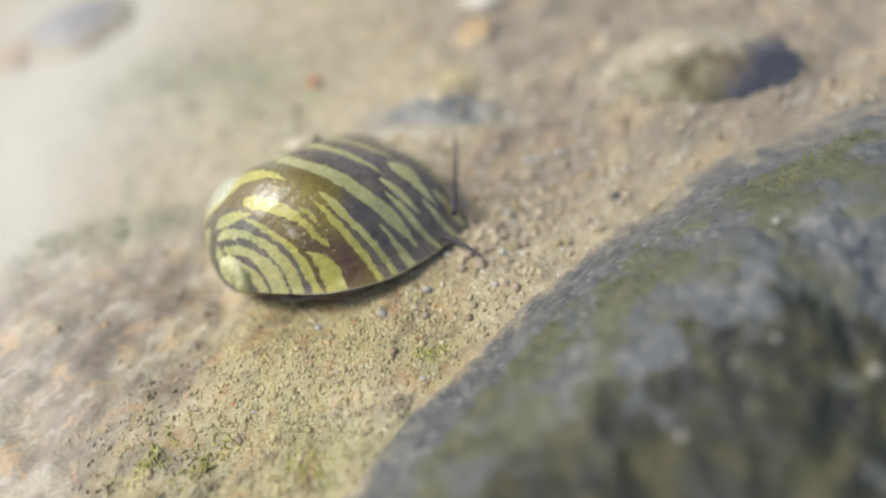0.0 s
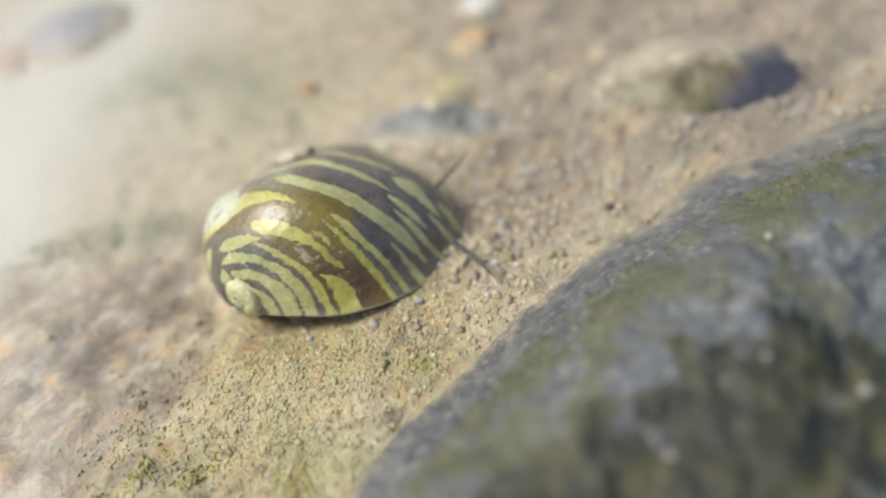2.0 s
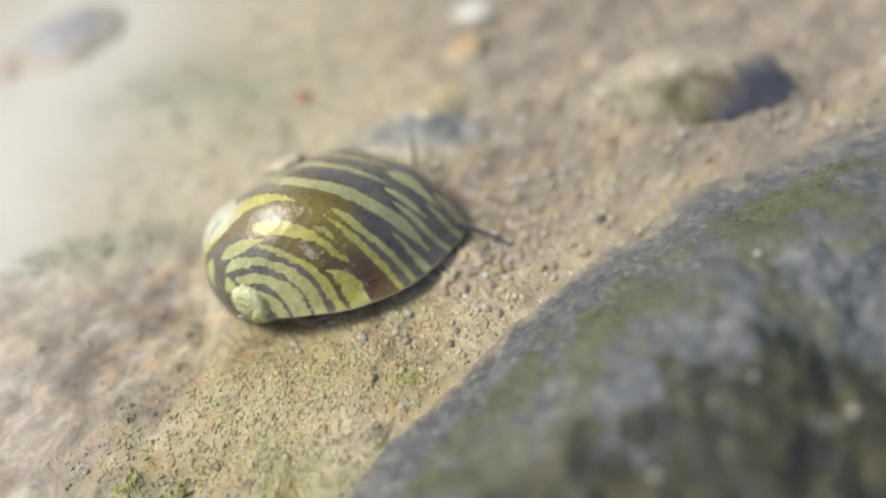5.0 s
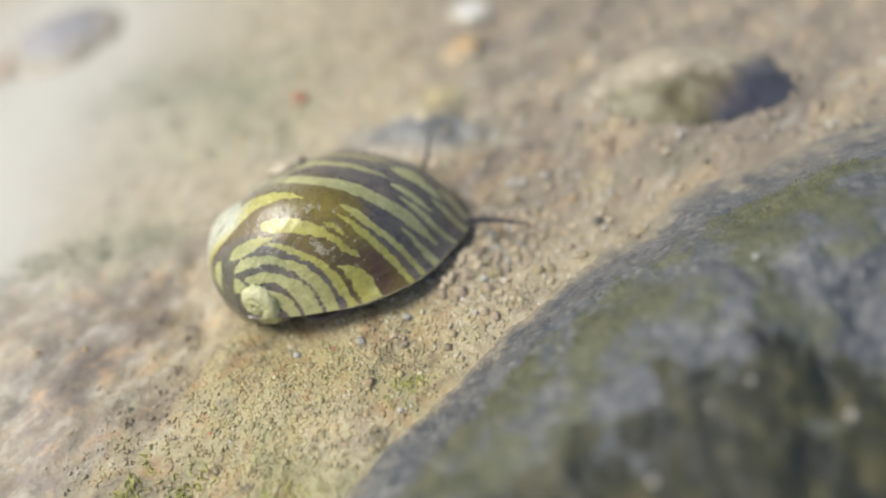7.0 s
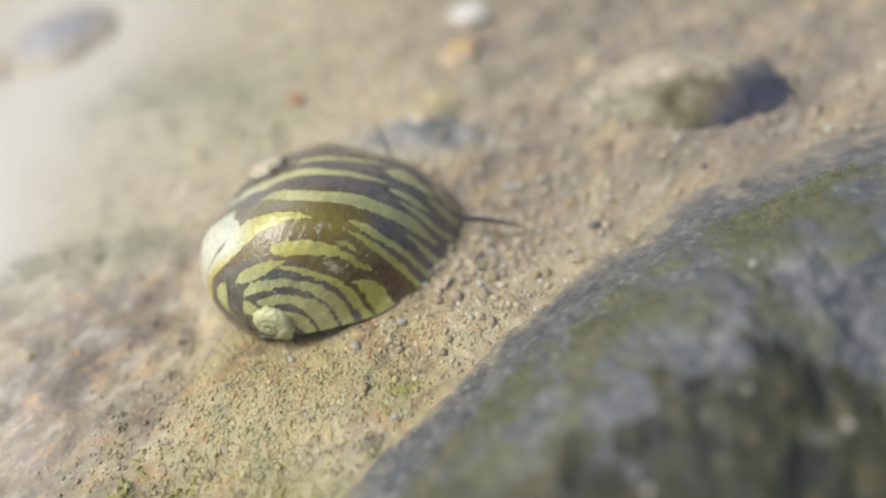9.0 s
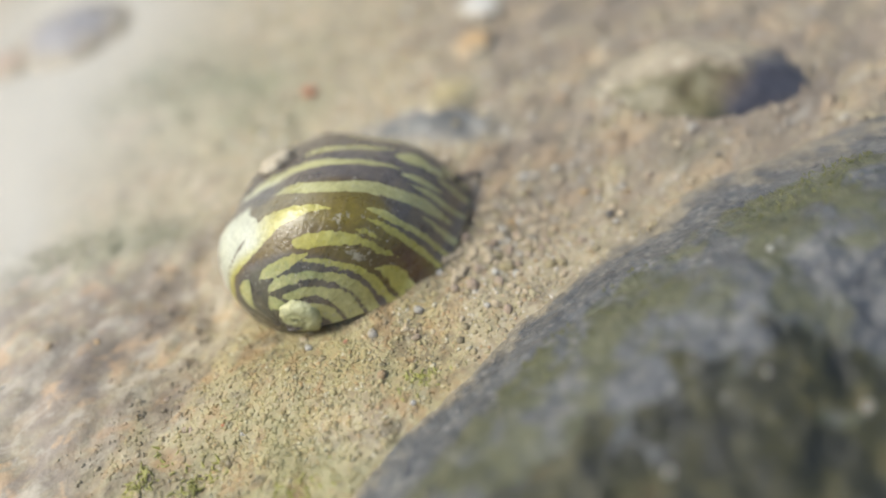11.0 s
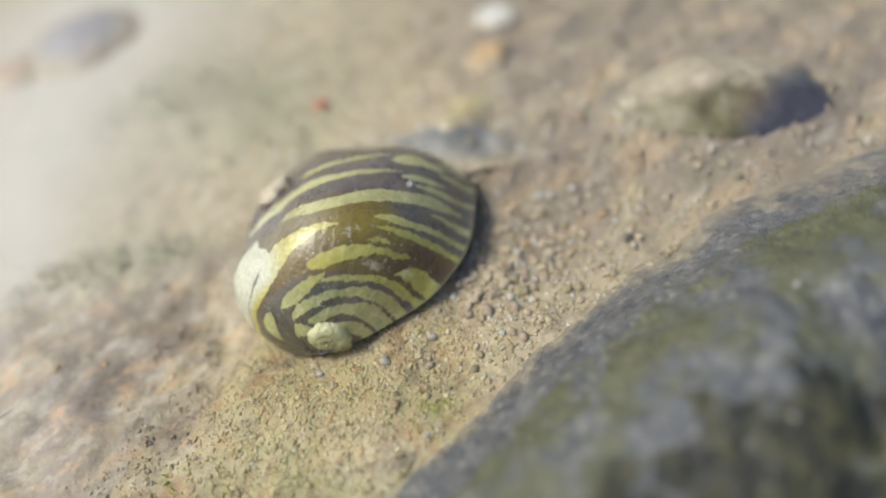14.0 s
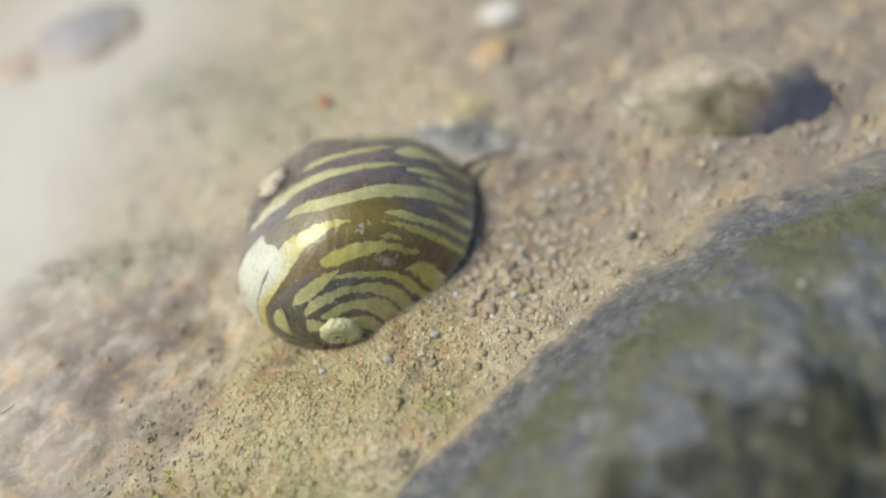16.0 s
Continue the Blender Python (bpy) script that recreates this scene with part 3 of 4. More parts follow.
PALE_BANDS = (
    ((76, 1.60, 1.62), (82, 1.53, 1.67), (92, 1.43, 1.60), (102, 1.36, 1.52), (115, 1.355, 1.50), (128, 1.40, 1.55), (140, 1.43, 1.57), (153, 1.47, 1.59), (163, 1.50, 1.59), (173, 1.54, 1.56)),
    ((-40, 0.92, 1.45), (20, 0.95, 1.40), (36, 0.98, 1.46), (46, 1.01, 1.56), (55, 1.06, 1.64), (61, 1.09, 1.42), (70, 1.12, 1.27), (74, 1.13, 1.16)),
    ((158, 1.42, 1.43), (164, 1.405, 1.445), (170, 1.395, 1.445), (178, 1.38, 1.46)),
    ((40, 1.86, 1.88), (50, 1.87, 1.95), (62, 1.90, 2.02), (76, 1.90, 2.02), (90, 1.85, 1.95), (101, 1.80, 1.91), (113, 1.78, 1.86), (128, 1.77, 1.835), (142, 1.80, 1.81)),
)
TOP_BANDS = (
    ((82, 2.09, 2.10), (90, 2.06, 2.125), (98, 2.04, 2.11), (111, 2.005, 2.07), (123, 2.00, 2.06), (137, 2.015, 2.03)),
    ((137, 1.945, 1.955), (142, 1.89, 2.01), (148, 1.88, 2.01), (154, 1.88, 1.96), (161, 1.89, 1.92), (165, 1.91, 1.915)),
    ((142, 1.745, 1.75), (149, 1.715, 1.785), (156, 1.72, 1.77), (164, 1.745, 1.755)),
    ((146, 1.66, 1.67), (154, 1.645, 1.695), (161, 1.635, 1.695), (169, 1.63, 1.69), (178, 1.66, 1.69)),
    ((159, 1.845, 1.85), (163, 1.83, 1.87), (168, 1.82, 1.87), (178, 1.82, 1.87)),
    ((158, 1.98, 1.985), (162, 1.96, 2.03), (168, 1.955, 2.04), (178, 1.96, 2.03)),
    ((110, 2.28, 2.29), (130, 2.22, 2.28), (150, 2.16, 2.22), (178, 2.12, 2.18)),
)


def band_value(psi, phi):
    best = 0.0
    wave = 0.010 * fbm(psi * 0.05, phi * 3, 1.0) + 0.006 * fbm(psi * 0.22, phi * 9, 4.0)
    for st in LOW_BANDS + YELLOW_BANDS + PALE_BANDS + TOP_BANDS:
        if not st[0][0] <= psi <= st[-1][0]:
            continue
        xs = [k[0] for k in st]
        lo = float(np.interp(psi, xs, [k[1] for k in st])) + wave
        hi = float(np.interp(psi, xs, [k[2] for k in st])) + wave
        best = max(best, 0.5 + min(phi - lo, hi - phi) / 0.030)
    return min(1.0, max(0.0, best))


def make_snail():
    snail = new("snail")
    tagged(snail, "small snail with yellow-green and brown banded shell crawling on sand", "snail")
    # body whorl
    psis = list(np.arange(-178, 0, 3.0)) + list(np.arange(0, 178.1, 1.0))
    phis = list(np.linspace(0.267, math.pi - 0.267, 190))
    vs, band, pale, grey, growth, rust, white, worn, apex, olive, taupe = [], [], [], [], [], [], [], [], [], [], []
    for ps in psis:
        ring = 0.003 * noise.noise((ps * 0.06, 0.5, 0.2)) + 0.0006 * noise.noise((ps * 0.3, 1.5, 0.2))
        flare = 0.008 * max(0.0, (ps - 171) / 7.0) ** 2
        for ph in phis:
            v = whorl(ps, ph, ring + flare * step(0.6, 0.9, ph))
            if v.z < -0.012:
                v.z = -0.012
            vs.append(v * U)
            band.append(band_value(ps, ph))
            pale.append(min(1.0, max(0.0, (ph - 1.20) / 0.16) + max(0.0, (0.84 - ph) / 0.16)))
            seam = step(136, 147, ps + 6 * fbm(ps * 0.05, ph * 6, 8.0))
            grey.append(min(1.0, max(0.0, step(1.50, 1.62, ph), seam * step(1.16, 1.24, ph), step(0.86, 0.78, ph))))
            taupe.append(step(122, 98, ps) * step(60, 75, ps) * step(1.20, 1.28, ph) * step(1.62, 1.45, ph))
            olive.append((0.35 + 0.65 * step(0.98, 1.14, ph)) * step(1.54, 1.40, ph) * step(56, 92, ps) + 0.5 * math.exp(-((ps - 132) / 10) ** 2 - ((ph - 0.90) / 0.05) ** 2))
            growth.append(0.5 + 0.5 * noise.noise((ps * 0.7, ph * 1.6, 0.0)) + 0.25 * noise.noise((ps * 0.25, ph * 5.0, 3.0)))
            # extent of the painted glare round and across the whorl
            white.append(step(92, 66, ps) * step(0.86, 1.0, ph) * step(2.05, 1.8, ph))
            apex.append(step(0.86, 0.70, ph) * step(150, 110, ps))
            worn.append(math.exp(-((ps - 126) / 14) ** 2 - ((ph - 1.10) / 0.08) ** 2) + 0.8 * math.exp(-((ps - 142) / 14) ** 2 - ((ph - 0.91) / 0.05) ** 2) + 0.4 * math.exp(-((ph - 0.5) / 0.15) ** 2))
            rust.append(math.exp(-((ps - 164) / 16) ** 2 - ((ph - 1.06) / 0.12) ** 2))
    me = mesh("shell", vs, grid_faces(len(psis), len(phis)), SHELL)
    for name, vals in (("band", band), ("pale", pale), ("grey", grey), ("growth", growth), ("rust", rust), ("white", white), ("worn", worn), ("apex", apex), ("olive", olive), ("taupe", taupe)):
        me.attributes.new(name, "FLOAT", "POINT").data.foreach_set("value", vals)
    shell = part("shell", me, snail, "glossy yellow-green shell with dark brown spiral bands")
    # the small worn spire: three turns of a tube, the last one merging into the whorl
    knob = Vector((-0.1645, -0.0878, 0.0389))
    vs, n, mseg = [], 190, 18
    for i in range(n):
        q = i / (n - 1)
        big = 0.076 * 2.0 ** (3.0 * (q - 1))
        ang = radians(150 - 1080 * (1 - q))
        sunk = 0.080 * max(0.0, (q - 0.72) / 0.28) ** 2
        for j in range(mseg):
            t = 2 * math.pi * j / mseg
            wear = 1 + 0.10 * fbm(i * 0.10, j * 0.7) + 0.05 * fbm(i * 0.5, j * 1.7, 3.0)
            rr = big * (0.52 + 0.48 * math.cos(t)) * wear * (1.0 - 0.45 * step(0.80, 1.0, q))
            a = -0.018 + 0.50 * (big - 0.030) + 0.42 * big * math.sin(t) * wear + sunk
            vs.append((knob + a * FWD + rr * math.cos(ang) * LEFT + rr * math.sin(ang) * UPW) * U)
    fs = [(i * mseg + j, (i + 1) * mseg + j, (i + 1) * mseg + (j + 1) % mseg, i * mseg + (j + 1) % mseg) for i in range(n - 1) for j in range(mseg)]
    part("spire", mesh("spire", vs, fs, SPIRE), shell, "worn pale green spire")
    # the thickened lip
    vs, m = [], 8
    rim = [ph for ph in phis if ph > 0.62]
    for ph in rim:
        c = whorl(178, ph, 0.008 * step(0.6, 0.9, ph))
        if c.z < -0.012:
            c.z = -0.012
        r = 0.0017 * math.sin(min(1.0, (ph - 0.60) / 0.3) * math.pi / 2)
        side = (whorl(178, ph + 0.01, 0) - whorl(178, ph - 0.01, 0)).normalized()
        n1 = (whorl(179, ph, 0) - whorl(177, ph, 0)).normalized()
        n2 = side.cross(n1)
        for j in range(m):
            t = 2 * math.pi * j / m
            vs.append((c + r * (math.cos(t) * n1 + math.sin(t) * n2)) * U)
    fs = [(i * m + j, (i + 1) * m + j, (i + 1) * m + (j + 1) % m, i * m + (j + 1) % m) for i in range(len(rim) - 1) for j in range(m)]
    part("lip", mesh("lip", vs, fs, LIP), shell, "thin brown shell lip")
    # foot and head
    def blob(name, mat, centre, size, seed, amp=0.12, rz=0.0, label=""):
        bm = bmesh.new()
        bmesh.ops.create_icosphere(bm, subdivisions=4, radius=1.0)
        turn = Matrix.Rotation(rz, 3, "Z")
        for w in bm.verts:
            k = 1 + amp * fbm(w.co.x * 1.6 + seed, w.co.y * 1.6, w.co.z * 1.6)
            w.co = (turn @ Vector((w.co.x * size[0], w.co.y * size[1], w.co.z * size[2])) * k + Vector(centre)) * U
        return part(name, bm_mesh(name, bm, mat), snail, label)

    blob("foot", SOLE, (0.000, -0.028, -0.012), (0.155, 0.118, 0.032), 1.0, 0.14, 0.24, "brown fleshy foot under the shell")
    head = blob("head", FLESH, (0.156, -0.068, 0.012), (0.026, 0.042, 0.016), 4.0, 0.2, 0.2, "dark grey head at the shell's lip")
    blob("snout", FLESH, (0.160, -0.040, 0.008), (0.022, 0.030, 0.012), 6.0, 0.2, 0.2, "dark blunt snout")

    def tentacle(length, bend):
        vs, n, m = [], 22, 8
        for i in range(n):
            q = i / (n - 1)
            r = 0.0052 * (1 - 0.75 * q) * (1.0 if i < n - 1 else 0.25)
            c = Vector((length * q, bend * math.sin(q * 3.0) * q, 0.002 * math.sin(q * 4)))
            for j in range(m):
                t = 2 * math.pi * j / m
                vs.append((c + Vector((0, r * math.cos(t), r * math.sin(t)))) * U)
        fs = [(i * m + j, i * m + (j + 1) % m, (i + 1) * m + (j + 1) % m, (i + 1) * m + j) for i in range(n - 1) for j in range(m)]
        fs.append(tuple(range((n - 1) * m, n * m)))
        return part("tentacle", mesh("tentacle", vs, fs, FLESH), snail, "thin dark tapering tentacle")

    right, left = tentacle(0.105, 0.003), tentacle(0.17, -0.004)
    # a pale grain stuck on the shell's back
    bm = bmesh.new()
    bmesh.ops.create_icosphere(bm, subdivisions=3, radius=1.0)
    c = whorl(59, 2.15, 0.004)
    for w in bm.verts:
        k = 1 + 0.45 * fbm(w.co.x * 1.8, w.co.y * 1.8, w.co.z * 1.8)
        w.co = (Vector((w.co.x * 0.034, w.co.y * 0.018, w.co.z * 0.013)) * k + c) * U
    part("stuck_grain", bm_mesh("stuck_grain", bm, TAN), shell, "pale grain stuck on the shell")
    return snail, right, left


snail, feeler_right, feeler_left = make_snail()


# ---- stones ----
def stone_mesh(name, mat, size, seed, subdiv=3, amp=0.28, freq=1.1):
    bm = bmesh.new()
    bmesh.ops.create_icosphere(bm, subdivisions=subdiv, radius=1.0)
    for w in bm.verts:
        p = w.co * freq
        k = 1 + amp * fbm(p.x + seed, p.y - seed, p.z + seed * 0.5) + 0.06 * fbm(p.x * 4, p.y * 4 + seed, p.z * 4)
        w.co = Vector((w.co.x * size[0], w.co.y * size[1], w.co.z * size[2])) * k * U
    return bm_mesh(name, bm, mat)


def stone(mat, u, v, size, seed, rz, label, sink=0.35, subdiv=4, amp=0.28, group="", veil=0.3, silt_haze=None):
    ob = new("pebble" if max(size) < 0.1 else "stone", stone_mesh("stone", mat, size, seed, subdiv, amp))
    ob.matrix_basis = pose(u * U, v * U, sand_z(u * U, v * U) + size[2] * U * (1 - 2 * sink), 0, 0, rz)
    rise = []
    for w in ob.data.vertices:
        p = ob.matrix_basis @ w.co
        rise.append(p.z - sand_z(p.x, p.y))
    top = max(0.0001, max(rise))
    dust = [min(1.0, max(0.0, veil + 1.0 - 1.5 * h / top)) if veil else 0.0 for h in rise]
    if silt_haze:
        dust = [min(1.0, max(0.0, silt_haze[0] * h / top + silt_haze[1])) for h in rise]
    ob.data.attributes.new("dust", "FLOAT", "POINT").data.foreach_set("value", dust)
    return tagged(ob, label, "pebble" if max(size) < 0.1 else "stone", group)


def drape(ob, size, rise, lumps=0.25):
    """Bed a flat stone into the sand: its back follows the sand and dips under it at the rim."""
    dust = []
    for w in ob.data.vertices:
        rho = math.hypot(w.co.x / U / size[0], w.co.y / U / size[1])
        p = ob.matrix_basis @ w.co
        up = w.co.z > 0
        p.z = sand_z(p.x, p.y) + U * rise * ((1.0 - 1.25 * rho ** 2 + lumps * fbm(p.x / U * 30, p.y / U * 30, 4.0)) if up else -2.0)
        w.co = ob.matrix_basis.inverted() @ p
        dust.append(step(0.25, 0.95, rho))
    ob.data.attributes["dust"].data.foreach_set("value", dust)
    ob.data.update()


# the silted stone with a mossy foot; its dark end includes painted shade
mound = stone(MOSSY, 0.560, 1.120, (0.21, 0.125, 0.066), 3.0, -14, "sandy brown mossy stone with blue-black, shade-painted end half buried in sand", 0.78, 5, 0.06)
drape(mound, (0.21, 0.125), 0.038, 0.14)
me = mound.data
shape = [(w.co.x / U / 0.21, w.co.y / U / 0.12) for w in me.vertices]
me.attributes["dust"].data.foreach_set("value", [max(step(-0.60, 0.25, y), step(0.0, 0.6, -x)) for x, y in shape])
me.attributes.new("shaded_tip", "FLOAT", "POINT").data.foreach_set("value", [step(0.10, 0.72, x - 0.40 * y) for x, y in shape])
me.attributes.new("moss", "FLOAT", "POINT").data.foreach_set("value", [step(0.1, -0.4, y) * step(-1.0, -0.7, x) * step(0.4, 0.0, x) for x, y in shape])
# low grey slab standing in for a blue-grey patch behind the snail
flat = stone(GREY, 0.045, 1.15, (0.20, 0.065, 0.014), 8.0, -14, "flat grey patch bedded in the sand", 0.9, 5, 0.05)
drape(flat, (0.20, 0.065), 0.006)
lilac = stone(LILAC, -0.77, 1.79, (0.17, 0.14, 0.05), 12.0, 30, "dull lilac-grey stone half buried in sand", 0.80, 4, 0.08)
drape(lilac, (0.17, 0.14), 0.035)
pink = stone(PINK, -0.93, 1.72, (0.10, 0.07, 0.03), 14.0, 10, "pinkish white flat stone", 0.68, 4, 0.10)
drape(pink, (0.10, 0.07), 0.016)
stone(WHITE, 0.215, 1.52, (0.06, 0.05, 0.035), 16.0, 20, "white rounded stone in the sand", 0.68, 4, 0.22, veil=0.3)
stone(ORANGE, 0.17, 1.39, (0.050, 0.065, 0.03), 18.0, -20, "orange rounded stone in the sand", 0.64, 4, 0.25, veil=0.3)
yellow = stone(YELLOW, 0.09, 1.22, (0.095, 0.06, 0.022), 20.0, 40, "yellowish flat stone in the sand", 0.78, 4, 0.3)
drape(yellow, (0.095, 0.06), 0.014)
stone(RED, -0.19, 1.36, (0.016, 0.014, 0.011), 22.0, 0, "small bright red pebble", 0.3, 3)

# ---- weed ----
def blades(count, place, length, width, seed):
    """Verts and faces of thin bent blades; place(rng) gives foot and height."""
    rng = np.random.default_rng(seed)
    vs, fs = [], []
    for _ in range(count):
        foot = place(rng)
        if foot is None:
            continue
        az, lean, ln = rng.uniform(0, 6.28), rng.uniform(0.9, 1.5), length * rng.uniform(0.4, 1.0)
        out = Vector((math.cos(az), math.sin(az), 0))
        side = Vector((-out.y, out.x, 0))
        k = len(vs)
        for q in (0.0, 0.4, 0.75, 1.0):
            c = Vector(foot) + out * ln * math.sin(lean) * q + Vector((0, 0, ln * (math.cos(lean) * q + 0.25 * q * (1 - q))))
            w = width * (1 - 0.8 * q)
            vs += [c - side * w, c + Vector((0, 0, w * 0.8)), c + side * w]
        for r in range(3):
            a = k + 3 * r
            fs += [(a, a + 1, a + 4, a + 3), (a + 1, a + 2, a + 5, a + 4), (a + 2, a, a + 3, a + 5)]
    return vs, fs


def tuft(mat, u, v, ru, rv, turn, count, length, seed, label):
    def place(rng):
        a, b = rng.normal() * ru * 0.5, rng.normal() * rv * 0.5
        x, y = (u + a * math.cos(turn) - b * math.sin(turn)) * U, (v + a * math.sin(turn) + b * math.cos(turn)) * U
        return (x, y, sand_z(x, y) - 0.0001)

    vs, fs = blades(3 * count, place, 0.65 * length, 0.00015, seed)
    return tagged(new("algae_tuft", mesh("algae_tuft", vs, fs, mat)), label, "algae", "algae on the sand")


for mat, u, v, ru, rv, turn, count, length, label in (
        (WEED, -0.480, 0.568, 0.05, 0.02, 0.9, 30, 0.0011, "bright green algae tuft on the sand"),
        (WEED, -0.405, 0.545, 0.05, 0.02, 0.5, 30, 0.0011, "bright green algae tuft on the sand"),
        (WEED, -0.245, 0.490, 0.05, 0.03, 0.2, 24, 0.0010, "bright green algae tuft on the sand"),
        (WEED, -0.050, 0.615, 0.03, 0.02, 0.2, 26, 0.0008, "small green algae tuft beside the rock"),
        (OLIVE, -0.700, 1.045, 0.09, 0.04, 0.2, 70, 0.0009, "dull olive algae clump on the sand"),
        (OLIVE, -0.590, 1.055, 0.09, 0.04, 0.1, 70, 0.0009, "dull olive algae clump on the sand"),
        (OLIVE, -0.475, 1.050, 0.08, 0.04, 0.0, 60, 0.0009, "dull olive algae clump beside the snail"),
        (OLIVE, -0.50, 1.50, 0.22, 0.12, 0.2, 90, 0.0014, "grey-green algae film on the sand")):
    tuft(mat, u, v, ru, rv, turn, count, length, int(1000 * (u + 2)), label)


def rock_moss():
    def place(rng):
        u, d = rng.uniform(0.05, 0.95), abs(rng.normal()) * 0.06 + 0.097
        d += 0.045 * step(0.30, 0.85, u)
        if fbm(u * 9, d * 9, 3.3) < 0.0:
            return None
        return (u * U, (edge_y(u) - d / 0.82 + 0.012 * fbm(u * 7, d * 7, 2.0)) * U, rock_z(u, d) * U - 0.0001)

    vs, fs = blades(3600, place, 0.00042, 0.00009, 77)
    ob = part("moss", mesh("moss", vs, fs, MOSS), rock, "short olive algae turf")
    return tagged(ob, kind="stuff")


rock_moss()

# ---- sand grains ----
ICO = bmesh.new()
bmesh.ops.create_icosphere(ICO, subdivisions=1, radius=1.0)
ICO_V = np.array([v.co[:] for v in ICO.verts])
ICO_F = np.array([[v.index for v in f.verts] for f in ICO.faces])
ICO.free()


def scatter(name, count, box, lo, hi, label, seed, sink=0.76, thin=0.5):
    rng = np.random.default_rng(seed)
    vs, fs, at = [], [], []
    for _ in range(count):
        u, v = rng.uniform(box[0], box[2]), rng.uniform(box[1], box[3])
        d = (edge_y(u) - v) * 0.82
        r = lo + (hi - lo) * rng.random() ** 2.2
        keep = rng.random()
        if keep > 1.0 + (u + 0.29 + 0.6 * max(0.0, 0.72 - v)) / 0.28:
            continue
        if d > 0.022 or (d > 0.0 and keep < d / 0.022):
            continue
        if rng.random() < thin * step(-0.13, -0.03, d):
            continue
        sc = r * rng.uniform(0.65, 1.25, 3) * (1.15, 0.8, 0.6)
        q = Euler((rng.uniform(-0.9, 0.9), rng.uniform(-0.9, 0.9), rng.uniform(0, 6.28))).to_matrix()
        p = (ICO_V * rng.uniform(0.8, 1.2, (len(ICO_V), 1)) * sc) @ np.array(q).T
        z = sand_z(u * U, v * U)
        if d > 0:
            z = max(z, rock_z(u, d) * U)
        fs.append(ICO_F + len(vs) * len(ICO_V))
        vs.append(p + np.array((u * U, v * U, z + r * (0.40 - sink - 0.35 * min(1.0, max(0.0, (-0.30 - u) / 0.12))) * 0.6)))
        at.append((u, v))
    me = mesh(name, np.concatenate(vs), np.concatenate(fs), GRAIN)
    for key, places in (("weed", WEED_AT), ("mauve", MAUVE_AT), ("stain_shade", STAIN_SHADE_AT), ("silt_haze", HAZE_AT), ("gold", GOLD_AT), ("ripple", RIPPLE_AT)):
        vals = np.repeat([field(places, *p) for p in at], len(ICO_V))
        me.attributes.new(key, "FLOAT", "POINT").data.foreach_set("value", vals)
    return tagged(new(name, me), label, "sand", kind="stuff")


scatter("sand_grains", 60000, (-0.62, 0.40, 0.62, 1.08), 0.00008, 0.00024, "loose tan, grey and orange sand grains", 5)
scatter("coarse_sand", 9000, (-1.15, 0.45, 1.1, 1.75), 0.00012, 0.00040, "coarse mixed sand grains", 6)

scatter("gravel", 2600, (-0.05, 0.92, 1.05, 1.62), 0.00022, 0.00075, "small rounded gravel of mixed pale and brown grains", 8, 0.95, 0.3)
scatter("far_gravel", 900, (-0.55, 1.22, 0.10, 1.80), 0.00022, 0.00080, "small pale gravel half sunk in the sand", 9, 1.1, 0.0)

# ---- single pebbles ----
PEBBLES = (
    (CLEAR, "clear pale quartz pebble on the sand"), (CLEAR, "clear pale quartz pebble on the sand"), (WHITE, "small white pebble on the sand"),
    (DARK, "small dark grey pebble on the sand"), (ORANGE, "small orange pebble on the sand"), (PINK, "small pinkish pebble on the sand"),
    (YELLOW, "small yellowish pebble on the sand"), (RED, "small red pebble on the sand"))
PEBBLE_MESHES = [stone_mesh("pebble", mat, (1 / U, 0.8 / U, 0.7 / U), 30.0 + 3 * k, 2, 0.42, 1.4) for k, (mat, _) in enumerate(PEBBLES)]

for me in PEBBLE_MESHES:
    me.attributes.new("dust", "FLOAT", "POINT").data.foreach_set("value", [min(0.8, max(0.1, 0.62 - 0.5 * w.co.z)) for w in me.vertices])


def pebble(k, u, v, r, rz, sink=0.42):
    ob = new("pebble", PEBBLE_MESHES[k])
    ob.matrix_basis = pose(u * U, v * U, sand_z(u * U, v * U) + r * 0.7 * (1 - 2 * sink), 15 * math.sin(rz), 12 * math.cos(rz), rz) @ Matrix.Diagonal((r, r, r, 1))
    return tagged(ob, PEBBLES[k][1], "pebble", "loose pebbles on the sand")


for k, u, v, mm, rz in (
        (3, 0.308, 0.864, 0.50, 20), (2, 0.312, 0.846, 0.26, 50), (3, 0.176, 0.860, 0.34, 70), (3, 0.130, 0.872, 0.26, 10), (2, 0.004, 0.808, 0.34, 80), (0, 0.030, 0.806, 0.34, 30),
        (2, -0.069, 0.578, 0.24, 0), (4, -0.109, 0.633, 0.40, 40), (7, -0.160, 0.712, 0.22, 0), (4, -0.430, 0.832, 0.55, 15), (6, -0.436, 0.878, 0.60, 60), (5, -0.475, 0.890, 0.65, 10),
        (4, -0.590, 0.830, 0.60, 80), (4, -0.660, 0.830, 0.50, 30), (5, -0.560, 0.755, 0.40, 20), (0, 0.228, 0.905, 0.34, 60), (4, 0.140, 0.905, 0.30, 0), (3, 0.520, 0.930, 0.42, 0),
        (4, -0.245, 0.830, 0.36, 10), (7, -0.36, 0.62, 0.30, 50), (2, -0.33, 0.60, 0.26, 0), (6, -0.20, 0.69, 0.32, 30)):
    pebble(k, u, v, mm / 1000, rz, 0.92 if u < -0.3 else 0.42)
# white fleck: a white pebble drawn out thin, placed from the camera's view
ob = pebble(2, -0.735, 0.768, 0.0004, 30)
